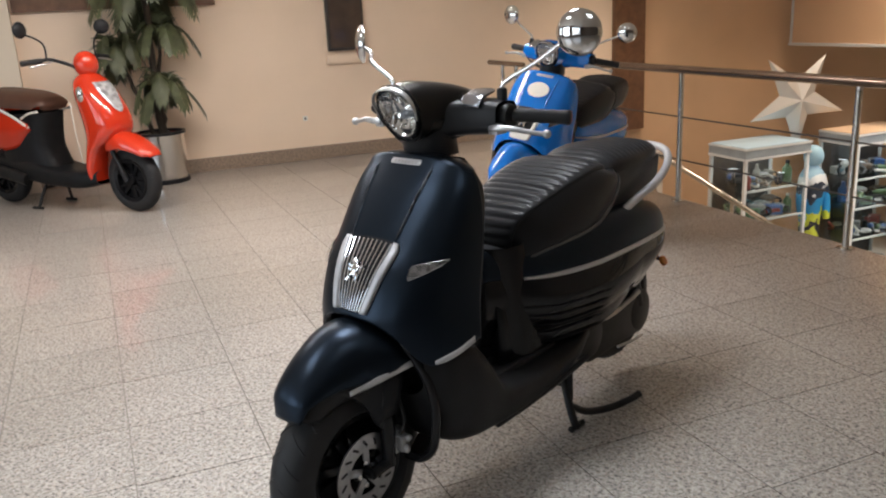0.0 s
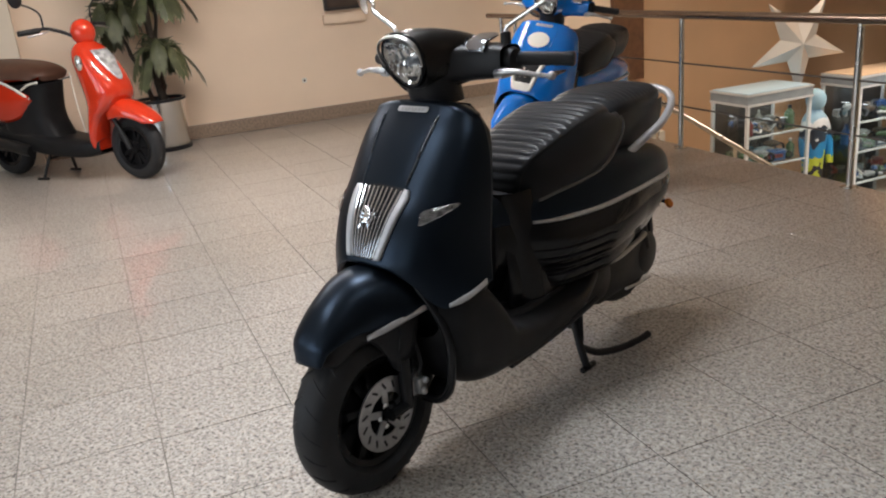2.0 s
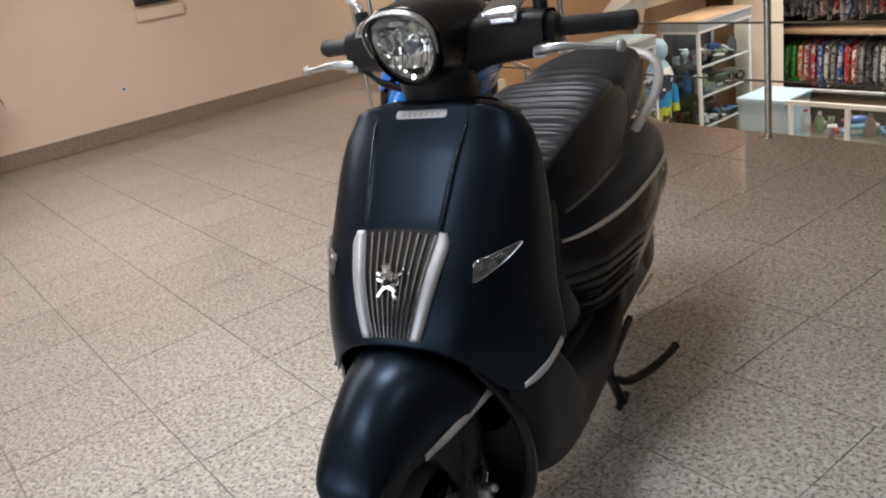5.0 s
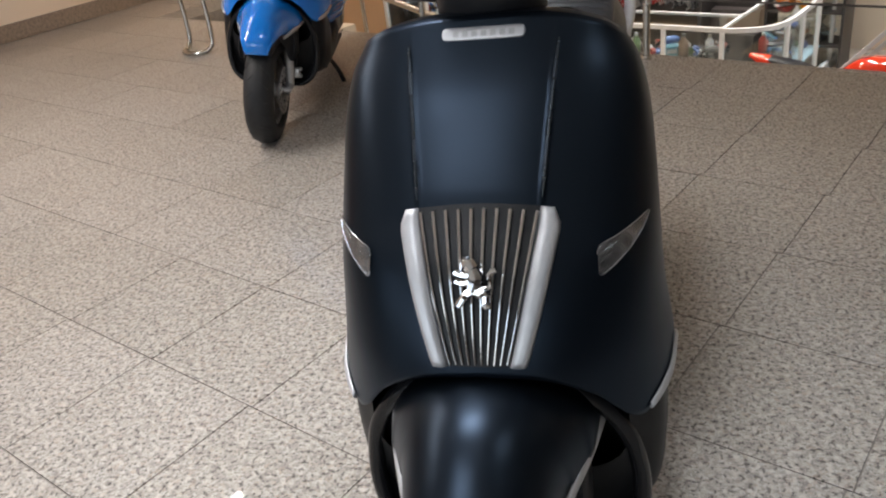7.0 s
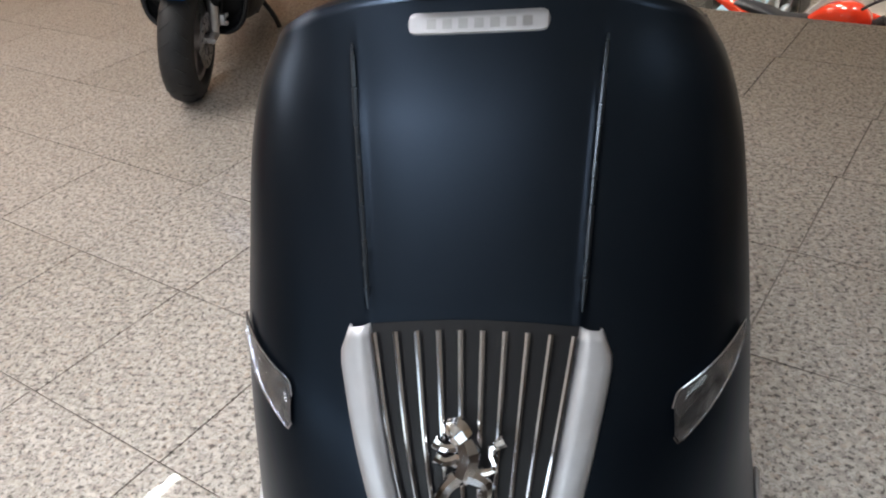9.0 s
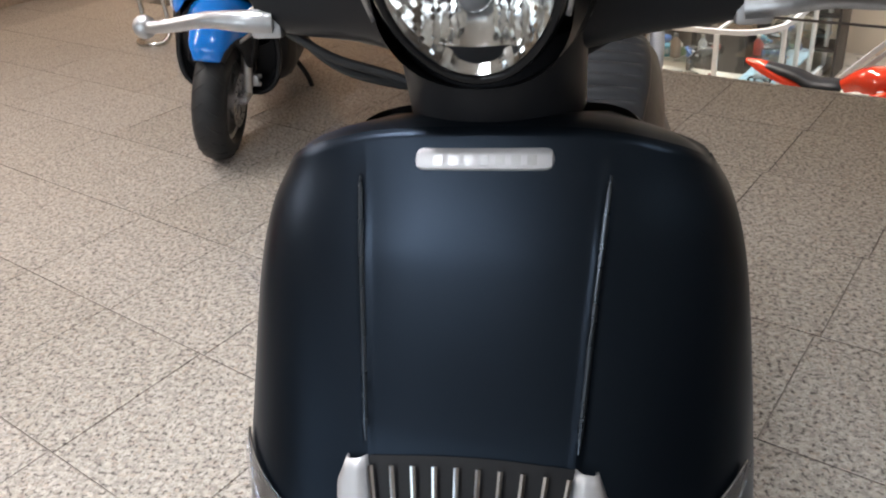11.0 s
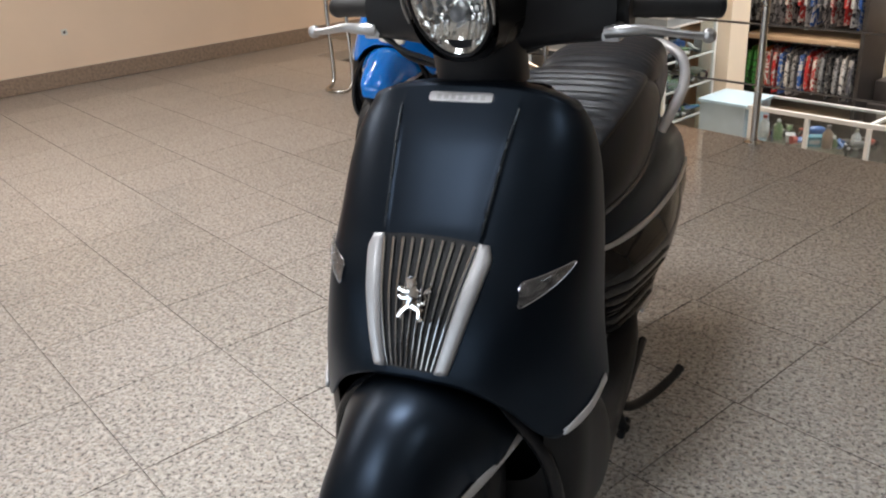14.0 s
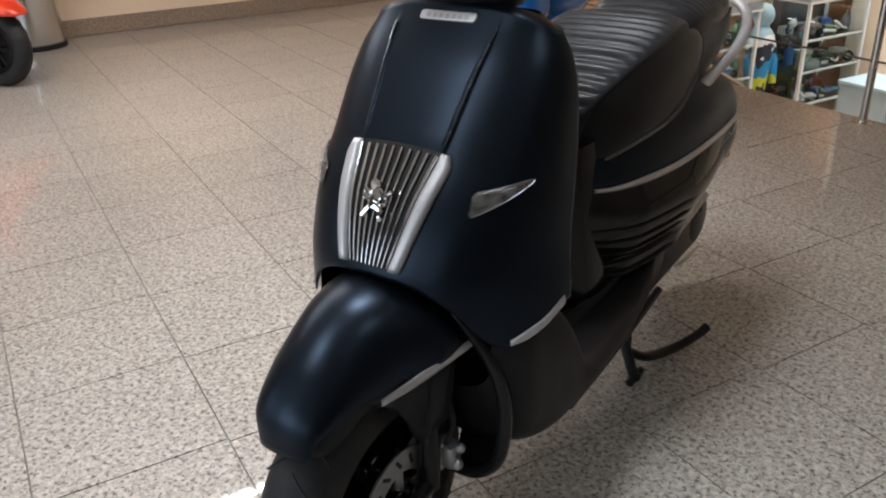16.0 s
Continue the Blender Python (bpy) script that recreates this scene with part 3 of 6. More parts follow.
def retro_scooter(label, at, paint, side_paint, grille_trim, shoulder=None, plate=False, stand="centre", group="scooters in the showroom", louvres=True):
    sc = thing("motor_scooter", label, "scooter", at, group)
    shoulder = shoulder or paint

    # front shield: a shell that wraps round to the legs, with two pressed creases
    def skin(u, v):
        phi = -90 + 180 * v
        s = abs(math.sin(radians(phi)))
        q = s ** (2 / SH_N)
        zb = spline([(0, 0.642), (0.35, 0.632), (0.6, 0.595), (0.78, 0.534), (0.86, 0.523), (1.0, 0.560)], q)
        z = zb + (spline(SH_TOP, q) - zb) * u
        p = shield_at(phi, z)
        x = abs(p.x)
        xc = spline([(0.80, 0.075), (0.9, 0.085), (1.0, 0.097)], z)
        up = max(0.0, min(1.0, (z - 0.81) / 0.03)) * max(0.0, min(1.0, (1.005 - z) / 0.06))
        d = (x - xc) / 0.0028
        p.y -= up * (0.003 * max(0.0, min(1.0, 0.5 - d)) + 0.0032 * math.exp(-d * d))
        return p
    sh = part("front_shield", Shape().grid(skin, 60, 260), paint, sc, thick=0.003, smooth=50)
    # bead along each crease; on the black scooter its glint is painted
    for s in (-1, 1):
        bead = [shield_front(s * spline([(0.80, 0.075), (0.9, 0.085), (1.0, 0.097)], 0.832 + 0.16 * k / 16), 0.832 + 0.16 * k / 16, 0.0042) for k in range(17)]
        part("pressed_crease", Shape().tube(bead, [0.0008] + [0.0024] * 15 + [0.0008], 8), M_CREASE_GLINT if paint is M_MATTE else paint, sh)
    # rounded top of the shield, closing back towards the steering column
    def cap(u, v):
        phi = -90 + 180 * v
        q = abs(math.sin(radians(phi))) ** (2 / SH_N)
        zt = spline(SH_TOP, q)
        p = shield_at(phi, zt)
        k = math.sin(u * math.pi / 2)
        return (p.x * (1 - 0.45 * u * u), p.y + (-0.395 - p.y) * u, zt + 0.001 * math.sin(math.pi * min(1, 1.6 * u)) + (1.000 - zt) * u * u)
    part("shield_top", Shape().grid(cap, 10, 60), paint, sc, smooth=50)
    # inner shield towards the rider
    def inner(u, v):
        z = 0.30 + 0.70 * u
        w = (spline(SH_W, max(0.5, z)) - 0.008) * (1 - 0.25 * max(0.0, (z - 0.93) / 0.07) ** 2)
        w *= 1 - 0.14 * max(0.0, min(1.0, (0.56 - z) / 0.06))
        ye = spline(SH_YE, max(0.5, z)) - 0.02
        a = (v - 0.5) * math.pi
        x = math.copysign(w * abs(math.sin(a)) ** 0.55, a)
        y = ye + (0.075 + 0.02 * math.cos(u * 6)) * max(0, math.cos(a)) ** 0.5
        return (x, y, z)
    part("inner_shield", Shape().grid(inner, 24, 40), M_PLASTIC, sc)

    # grille with ribs between two bright side strips
    ZT, ZB = 0.825, 0.655
    def gz(x, k):
        zt = ZT + 0.004 - 0.9 * x * x
        return ZB + (zt - ZB) * k
    def back_g(u, v):
        k = u
        hw = 0.041 + (0.081 - 0.041) * k ** 0.92
        x = hw * (2 * v - 1)
        return shield_front(x, gz(x, k), 0.0042)
    gr = part("grille", Shape().grid(back_g, 14, 16), M_PLASTIC, sc, "dark grille recess")
    for i in range(0 if plate else 10):
        q = -1 + 2 * i / 9
        pts, rr = [], []
        for j in range(9):
            k = j / 8
            hw = 0.035 + (0.072 - 0.035) * k ** 0.92
            x = hw * q
            pts.append(shield_front(x, gz(x, 0.02 + 0.95 * k), 0.0068))
            rr.append(0.0016 + 0.0012 * k)
        part("rib", Shape().tube(pts, rr, 8), M_RIB, gr)
    for s in (-1, 1):
        def strip(u, v):
            k = u
            wo = 0.058 + (0.104 - 0.058) * k ** 0.88
            wi = 0.038 + (0.077 - 0.038) * k ** 0.92
            if k > 0.9:
                wo -= (k - 0.9) * 0.12
            x = s * (wi + (wo - wi) * v)
            z = gz(x, k)
            return shield_front(x, z, 0.003 + 0.0075 * (1 - abs(2 * v - 1) ** 4) + 0.001 * (1 - k))
        part("grille_strip", Shape().grid(strip, 24, 10, flip=s < 0), grille_trim, gr, thick=0.002)
    # plain bright emblem: a slanting trunk with five limbs
    em = Shape()
    c = shield_front(0, 0.752, 0.010)
    tilt = Matrix.Translation(c) @ Matrix.Rotation(radians(62), 4, "X")
    for pts, r0 in (([(-0.004, -0.012), (0.0, 0.004), (-0.003, 0.018)], (0.0085, 0.010, 0.008)),
                    ([(-0.003, 0.018), (-0.008, 0.026), (-0.013, 0.024)], (0.0085, 0.0095, 0.005)),
                    ([(-0.004, 0.012), (-0.014, 0.010), (-0.021, 0.015)], (0.005, 0.0038, 0.0042)),
                    ([(-0.003, 0.004), (-0.014, -0.001), (-0.020, 0.003)], (0.005, 0.0038, 0.0042)),
                    ([(-0.004, -0.010), (-0.012, -0.020), (-0.018, -0.032)], (0.007, 0.005, 0.0045)),
                    ([(-0.002, -0.010), (0.009, -0.018), (0.010, -0.032), (0.015, -0.033)], (0.008, 0.0055, 0.0042, 0.003)),
                    ([(0.002, -0.010), (0.015, -0.005), (0.013, 0.010), (0.021, 0.018)], (0.004, 0.003, 0.0032, 0.0045))):
        em.tube([tilt @ Vector((1.22 * x, 0.90 * y, 0.004)) for x, y in pts], r0, 8, smooth=8)
    part("emblem", em, M_CHROME, gr, "plain chrome emblem")
    # long badge near the top of the shield
    bd = part("badge", round_bar(0.001, 1.0032, 0.0550, 0.0076, 0.0035), M_SILVER, sc, "plain satin silver badge")
    for k in range(7):
        def mark(u, v):
            return shield_front(-0.034 + 0.012 * k + 0.0036 * (2 * v - 1), 1.003 + 0.0030 * (2 * u - 1), 0.0046)
        part("badge_mark", Shape().grid(mark, 3, 4), M_DISC, bd)
    if plate:
        def oval(u, v):
            a = 2 * math.pi * v
            return shield_front(0.004 + 0.066 * u * math.cos(a), 0.925 + 0.040 * u * math.sin(a), 0.0105)
        part("decal", Shape().grid(oval, 8, 40, wrap_v=True), M_CREAM, sc, "cream oval decal")
        def lowplate(u, v):
            x = 0.062 * (2 * v - 1) * (0.75 + 0.25 * u)
            return shield_front(x, 0.652 + 0.045 * u, 0.010)
        part("grille_apron", Shape().grid(lowplate, 8, 14), M_CREAM, sc, thick=0.003)
    # turn signals in the shield: leaf-shaped, round at the inner end
    def leaf(u):
        return (1 - u) ** 0.6 * min(1.0, (u + 0.012) / 0.06) ** 0.4
    for s in (-1, 1):
        def lens(u, v):
            phi = 33.5 + (64 - 33.5) * u
            zc = 0.762 + 0.021 * u
            h = 0.0165 * leaf(u) + 0.0012
            e = 1 - abs(2 * v - 1) ** 3
            return shield_at(s * phi, zc + h * (2 * v - 1) - 0.004 * (1 - u), 0.004 + 0.008 * e * (1 - 0.5 * u))
        def bowl(u, v):
            phi = 34 + (63 - 34) * u
            zc = 0.762 + 0.021 * u
            h = 0.015 * leaf(u) + 0.001
            return shield_at(s * phi, zc + h * (2 * v - 1) - 0.004 * (1 - u), 0.0045)
        sg = part("turn_signal", Shape().grid(bowl, 26, 8, flip=s < 0), M_SIGNAL, sc, "clear turn signal")
        part("lens", Shape().grid(lens, 26, 10, flip=s < 0), M_LENS, sg)
        rim = []
        for i in range(27):
            u = i / 26
            rim.append(shield_at(s * (33.5 + 30.5 * u), 0.762 + 0.021 * u + 0.0170 * leaf(u) - 0.004 * (1 - u), 0.0045))
        for i in range(27):
            u = 1 - i / 26
            rim.append(shield_at(s * (33.5 + 30.5 * u), 0.762 + 0.021 * u - 0.0170 * leaf(u) - 0.004 * (1 - u), 0.0045))
        part("bezel", Shape().tube(rim, 0.0009, 6), M_PLATE, sg)
    # bright strip on each lower shield corner
    for s in (-1, 1):
        pts = [shield_front(s * x, z, 0.003) for x, z in ((0.205, 0.530), (0.211, 0.532), (0.222, 0.538), (0.234, 0.548), (0.2415, 0.565))]
        st = Shape()
        keys = through_points(pts)
        L = keys[-1][0]
        def band(u, v):
            p = spline(keys, u * L)
            h = 0.0085 * (0.55 + 0.45 * min(1, u * 4))
            b = 0.003 * (1 - (2 * v - 1) ** 2)
            return (p[0] + s * b, p[1] - b, p[2] + h * (2 * v - 1))
        part("shield_strip", st.grid(band, 20, 7, flip=s < 0), M_SILVER, sc, "satin silver strip", thick=0.003)

    # lower body: leg panels, wheel arch and footboard
    LB = [(-0.675, (0.180, 0.42, 0.60)), (-0.63, (0.222, 0.30, 0.605)), (-0.57, (0.233, 0.245, 0.59)), (-0.50, (0.238, 0.225, 0.545)), (-0.44, (0.232, 0.222, 0.47)), (-0.38, (0.222, 0.222, 0.375)), (-0.25, (0.212, 0.222, 0.335)), (-0.10, (0.205, 0.235, 0.33)), (0.05, (0.190, 0.262, 0.34)), (0.16, (0.16, 0.30, 0.36))]
    def low(u, v):
        y = -0.675 + 0.835 * u
        w, zb, zt = spline(LB, y)
        a = 2 * math.pi * v
        n = 4.5
        c, s = math.cos(a), math.sin(a)
        x = math.copysign(w * abs(c) ** (2 / n), c)
        z = (zb + zt) / 2 + (zt - zb) / 2 * math.copysign(abs(s) ** (2 / n), s)
        return (x * (1 - 0.10 * max(0, -s)), y, z)
    part("footboard", Shape().grid(low, 60, 56, wrap_v=True), M_TEXPLAST, sc)
    for s in (-1, 1):
        pts = [(s * 0.194, -0.40 + 0.49 * k, 0.240 + 0.034 * k * k) for k in (0, 0.3, 0.6, 0.85, 1)]
        part("footboard_edge", Shape().tube(pts, 0.010, 8, smooth=16), M_PLASTIC, sc)
    for k in range(4):
        x = -0.12 + 0.08 * k
        part("foot_strip", Shape().box((x - 0.012, -0.34, 0.326), (x + 0.012, 0.0, 0.343), 0.004), M_RUBBER, sc)
    arch = [(x, -0.660 - 0.03 * max(0.0, z - 0.45) / 0.15, z) for x, z in ((-0.085, 0.232), (-0.135, 0.236), (-0.178, 0.275), (-0.196, 0.345), (-0.194, 0.42), (-0.172, 0.50), (-0.115, 0.570), (0, 0.60), (0.115, 0.570), (0.172, 0.50), (0.194, 0.42), (0.196, 0.345), (0.178, 0.275), (0.135, 0.236), (0.085, 0.232))]
    part("wheel_arch", Shape().tube(arch, 0.013, 12, smooth=70), M_GLOSS, sc, "gloss black rim of the wheel arch")
    akeys = through_points(arch)
    def well(u, v):
        p = Vector(spline(akeys, v * akeys[-1][0]))
        q = p.lerp(Vector((0, -0.55, 0.36)), 0.92 * u)
        q.y = p.y + (-0.545 - p.y) * math.sin(math.pi / 2 * min(1.0, 1.6 * u))
        return q
    part("wheel_well", Shape().grid(well, 12, 60), M_PLASTIC, sc)

    # steering: fender, fork, front wheel
    fd = sweep([(-0.986, 0.446, 0.046, 0.010), (-0.979, 0.500, 0.066, 0.030), (-0.935, 0.558, 0.084, 0.075), (-0.875, 0.603, 0.098, 0.118), (-0.815, 0.628, 0.110, 0.128), (-0.735, 0.631, 0.128, 0.120), (-0.655, 0.606, 0.142, 0.092)], 44, 50, n=2.15)
    f = part("front_fender", fd, paint, sc, thick=0.004, smooth=50)
    skirt = sweep([(-0.972, 0.446, 0.050, 0.05), (-0.932, 0.535, 0.072, 0.150), (-0.88, 0.580, 0.088, 0.205), (-0.81, 0.602, 0.101, 0.235), (-0.735, 0.602, 0.118, 0.235), (-0.665, 0.576, 0.130, 0.190)], 30, 40, n=3)
    part("fender_skirt", skirt, M_PLASTIC, f, "black fender liner", thick=0.003)
    for s in (-1, 1):
        pts = [(s * 0.078, -0.850, 0.486), (s * 0.098, -0.80, 0.498), (s * 0.122, -0.73, 0.515), (s * 0.140, -0.645, 0.524)]
        keys = through_points(pts)
        L = keys[-1][0]
        def fstrip(u, v):
            p = spline(keys, u * L)
            h = 0.0100 * (0.35 + 0.65 * math.sin(math.pi * min(1, 0.12 + u * 0.8)))
            b = 0.004 * (1 - (2 * v - 1) ** 2)
            return (p[0] + s * (b + 0.010), p[1] - 0.5 * b, p[2] + h * (2 * v - 1))
        part("fender_strip", Shape().grid(fstrip, 22, 7, flip=s < 0), M_SILVER, f, "satin silver strip", thick=0.003)
    wheel(sc, -0.800, 0.240, 0.240, 0.064, disc_x=0.072, rim_mat=M_ALU if plate else None)
    fork = Shape()
    for s in (-1, 1):
        fork.tube([(s * 0.088, -0.735, 0.235), (s * 0.086, -0.728, 0.33), (s * 0.072, -0.710, 0.56)], [0.018, 0.022, 0.020], 14)
    fork.tube([(-0.1, -0.80, 0.240), (0.1, -0.80, 0.240)], 0.013, 12)
    fork.tube([(0.09, -0.80, 0.240), (0.09, -0.735, 0.245)], 0.016, 10)
    part("fork", fork, M_ALU if plate else M_GLOSS, sc)
    cal = Shape().box((0.064, -0.728, 0.262), (0.104, -0.680, 0.330), 0.010).box((0.098, -0.718, 0.272), (0.126, -0.686, 0.318), 0.008)
    part("brake_hose", Shape().tube([(0.106, -0.705, 0.318), (0.112, -0.690, 0.352), (0.100, -0.70, 0.44), (0.08, -0.70, 0.52)], 0.0055, 8, smooth=10), M_RUBBER, sc)
    cal.ball((0.128, -0.705, 0.282), 0.011, 6).ball((0.128, -0.695, 0.310), 0.010, 6)
    part("brake_caliper", cal, M_ALU, sc, "cast silver brake caliper")

    # handlebar: headlamp nacelle, wings, grips, levers, mirrors
    def nacelle(u, v):
        # from the lamp rim back to the dash
        a = 2 * math.pi * v
        y = -0.519 + 0.256 * u
        w = spline([(0, 0.071), (0.3, 0.086), (0.6, 0.100), (1, 0.085)], u)
        ht = spline([(0, 0.073), (0.25, 0.079), (0.6, 0.063), (1, 0.03)], u)
        e = spline([(0, 0.85), (0.3, 0.72), (0.6, 0.60), (1, 0.6)], u)
        hbm = spline([(0, 0.075), (0.4, 0.074), (1, 0.05)], u)
        c, s = math.cos(a), math.sin(a)
        zc = 1.130 + 0.008 * u
        return Vector((math.copysign(w * abs(c) ** e, c), y - 0.027 * s * (1 - u) ** 1.5, zc + (ht if s > 0 else hbm) * math.copysign(abs(s) ** e, s)))
    na = part("headlamp_nacelle", Shape().grid(nacelle, 24, 48, wrap_v=True), paint if paint is not M_MATTE else M_SATIN, sc)
    part("dash", Shape().box((-0.07, -0.275, 1.095), (0.07, -0.262, 1.17), 0.005), M_GLOSS, na)
    # steering column
    def neck(u, v):
        a = 2 * math.pi * v
        z = 1.01 + 0.08 * u
        return ((0.076 + 0.002 * u) * math.cos(a), -0.402 - 0.020 * u + (0.072 + 0.006 * u) * math.sin(a), z)
    part("steering_neck", Shape().grid(neck, 4, 32, wrap_v=True), M_PLASTIC, sc)
    # lamp: deep reflector bowl, clear lens, bulb
    def egg(a):
        c, s = math.cos(a), math.sin(a)
        return 0.0587 * math.copysign(abs(c) ** 0.88, c) * (1 + 0.25 * s - 0.06 * max(0.0, s) ** 3), -0.002 + (0.067 if s > 0 else 0.0655) * math.copysign(abs(s) ** 0.90, s)
    lean = Matrix.Translation((0, -0.524, 1.132)) @ Matrix.Rotation(radians(21), 4, "X")
    def bowl2(u, v):
        # upright flutes on both sides, a plain band in the middle
        ex, ez = egg(2 * math.pi * v)
        k = max(0.02, math.sqrt(max(0, 1 - u)))
        x, z = ex * k, ez * k
        q = abs(x) / 0.0115 + 0.35 * round(z / 0.03)
        flute = 0.0048 * abs(2 * (q % 1) - 1) * (0.0 if abs(x) < 0.012 else 1.0)
        return lean @ Vector((x, 0.050 * u - flute * min(1.0, 6 * u), z))
    hl = part("headlamp", Shape().grid(bowl2, 16, 90, wrap_v=True), M_REFLECT, na, "round clear headlamp with a bright fluted reflector", smooth=12)
    def lens2(u, v):
        ex, ez = egg(2 * math.pi * v)
        k = max(0.01, math.sin(u * math.pi / 2))
        return lean @ Vector((ex * k, -0.020 * math.cos(u * math.pi / 2) - 0.001, ez * k))
    part("headlamp_lens", Shape().grid(lens2, 12, 48, wrap_v=True), M_LENS, hl)
    bulb = Shape()
    bulb.ball((0, -0.500, 1.128), 0.013, 8).tube([(0, -0.500, 1.128), (0, -0.468, 1.128)], 0.010, 10)
    part("bulb", bulb, M_BULB, hl)
    def bezel(u, v):
        ex, ez = egg(2 * math.pi * v)
        k = 1.0 + 0.19 * u
        return lean @ Vector((ex * k, -0.001 - 0.006 * math.sin(math.pi * u) + 0.010 * u, -0.002 + (ez + 0.002) * k))
    part("lamp_ring", Shape().grid(bezel, 6, 64, wrap_v=True), M_GLOSS, hl, thick=0.002)
    # bright brow over the lamp, tapering to thin ends beside it
    def brow(u, v):
        a = math.pi * (-0.03 + 1.06 * v)
        ex, ez = egg(a)
        top = max(0.0, math.sin(a)) ** 0.8
        f = lean @ Vector((ex * 1.17, -0.010 - 0.006 * top, -0.002 + (ez + 0.002) * 1.15))
        b = nacelle(0.03 + 0.030 * top, a / (2 * math.pi)) + Vector((math.cos(a) * 0.003, 0, 0.004 * top))
        return f.lerp(b, u * (0.12 + 0.30 * top)) + Vector((0, 0, 0.002 * math.sin(math.pi * u) * top))
    part("lamp_brow", Shape().grid(brow, 10, 48), M_BROW, hl, "satin silver brow", thick=0.003)
    for s in (-1, 1):
        def wing(u, v):
            a = 2 * math.pi * v
            x = 0.05 + 0.165 * u
            hh = spline([(0, 0.054), (0.4, 0.048), (0.8, 0.045), (1, 0.040)], u)
            dd = spline([(0, 0.085), (0.5, 0.062), (1, 0.048)], u)
            yc = spline([(0, -0.375), (0.5, -0.352), (1, -0.345)], u)
            c, q = math.cos(a), math.sin(a)
            return (s * x, yc + dd * math.copysign(abs(c) ** 0.6, c), 1.109 + 0.003 * u + hh * math.copysign(abs(q) ** 0.55, q))
        wg = part("handlebar_cover", Shape().grid(wing, 16, 40, wrap_v=True, flip=s < 0), paint if paint is not M_MATTE else M_PLASTIC, sc)
        endm = Shape().lathe([(0.001, 0), (0.034, 0), (0.036, 0.01), (0.030, 0.024), (0.001, 0.024)], 24, Matrix.Translation((s * 0.205, -0.340, 1.112)) @ Matrix.Rotation(radians(90 * s), 4, "Y"))
        part("cover_collar", endm, M_PLASTIC, wg)
        tiltp = Matrix.Translation((s * 0.134, -0.366, 1.161)) @ Matrix.Rotation(radians(13), 4, "X") @ Matrix.Rotation(radians(-2 * s), 4, "Y")
        def plate_skin(u, v):
            x = (0.040 - 0.005 * u) * (2 * v - 1)
            return tiltp @ Vector((x, -0.046 + 0.085 * u, 0.009 - 0.019 * max(0.0, 1 - 2.2 * u) ** 2 - 0.003 * (2 * v - 1) ** 4))
        sw = Shape().grid(plate_skin, 14, 12)
        part("switch_panel", sw, M_PLATE, wg, "polished dark metal switch panel", thick=0.008)
        sv = Shape()
        sv.v, sv.f = Shape().box((-s * 0.047 - 0.004, -0.044, -0.010), (-s * 0.047 + 0.004, 0.040, 0.008), 0.003).move(tiltp)
        part("switch_trim", sv, M_SILVER, wg)
        gp = [(s * (0.212 + 0.134 * k / 12), -0.328 + 0.069 * k / 12, 1.115 - 0.010 * k / 12) for k in range(13)]
        gb = part("grip", Shape().tube(gp, [0.0175 + 0.0012 * (k % 2) for k in range(12)] + [0.019], 18), M_RUBBER, sc)
        part("grip_end", Shape().tube([(s * 0.345, -0.2595, 1.105), (s * 0.353, -0.2555, 1.1044), (s * 0.357, -0.2535, 1.1042)], [0.020, 0.019, 0.012], 14), M_PLASTIC, gb)
        lv = Shape().tube([(s * 0.200, -0.392, 1.085), (s * 0.225, -0.398, 1.088), (s * 0.262, -0.393, 1.089), (s * 0.305, -0.376, 1.081), (s * 0.335, -0.362, 1.076), (s * 0.345, -0.357, 1.075)], [0.010, 0.0095, 0.0075, 0.0065, 0.006, 0.006], 10, smooth=24)
        lv.ball((s * 0.347, -0.355, 1.075), 0.0115, 8)
        part("brake_lever", lv, M_ALU, sc, "polished brake lever")
        part("lever_mount", Shape().box((min(s * 0.192, s * 0.222), -0.395, 1.070), (max(s * 0.192, s * 0.222), -0.350, 1.098), 0.005), M_ALU, sc)
        # the two mirrors of each scooter are turned and raised differently
        mx, mz, turn = ((0.407, 1.318, 18) if s > 0 else (0.350, 1.300, -44)) if paint is M_MATTE else ((0.385, 1.300, 18) if s > 0 else (0.375, 1.300, -12))
        mc = Shape().lathe([(0.001, 0), (0.014, 0), (0.014, 0.03), (0.011, 0.034), (0.001, 0.034)], 14, pose(s * 0.196, -0.335, 1.150))
        mr = part("mirror", mc, M_PLASTIC, sc, "round chrome rear-view mirror")
        part("stalk", Shape().tube([(s * 0.196, -0.335, 1.178), (s * 0.198, -0.335, 1.192), (s * 0.215, -0.331, 1.206), (s * 0.30, -0.318, 1.252), (s * (mx - 0.045), -0.31, mz - 0.026), (s * (mx - 0.013), -0.306, mz - 0.010)], [0.0068, 0.0068, 0.0066, 0.0062, 0.006, 0.006], 12, smooth=26), M_CHROME, mr)
        face = Matrix.Translation((s * mx, -0.300, mz)) @ Matrix.Rotation(radians(turn), 4, "Z") @ Matrix.Rotation(radians(90), 4, "X")
        part("mirror_shell", Shape().lathe([(0.001, 0.022), (0.020, 0.021), (0.040, 0.016), (0.053, 0.007), (0.057, 0.0), (0.057, -0.004), (0.052, -0.005), (0.001, -0.0045)], 36, face), M_SHELL, mr)
        part("mirror_glass", Shape().lathe([(0.001, -0.0052), (0.051, -0.0052), (0.051, -0.0062), (0.001, -0.0062)], 36, face), M_MIRROR, mr)
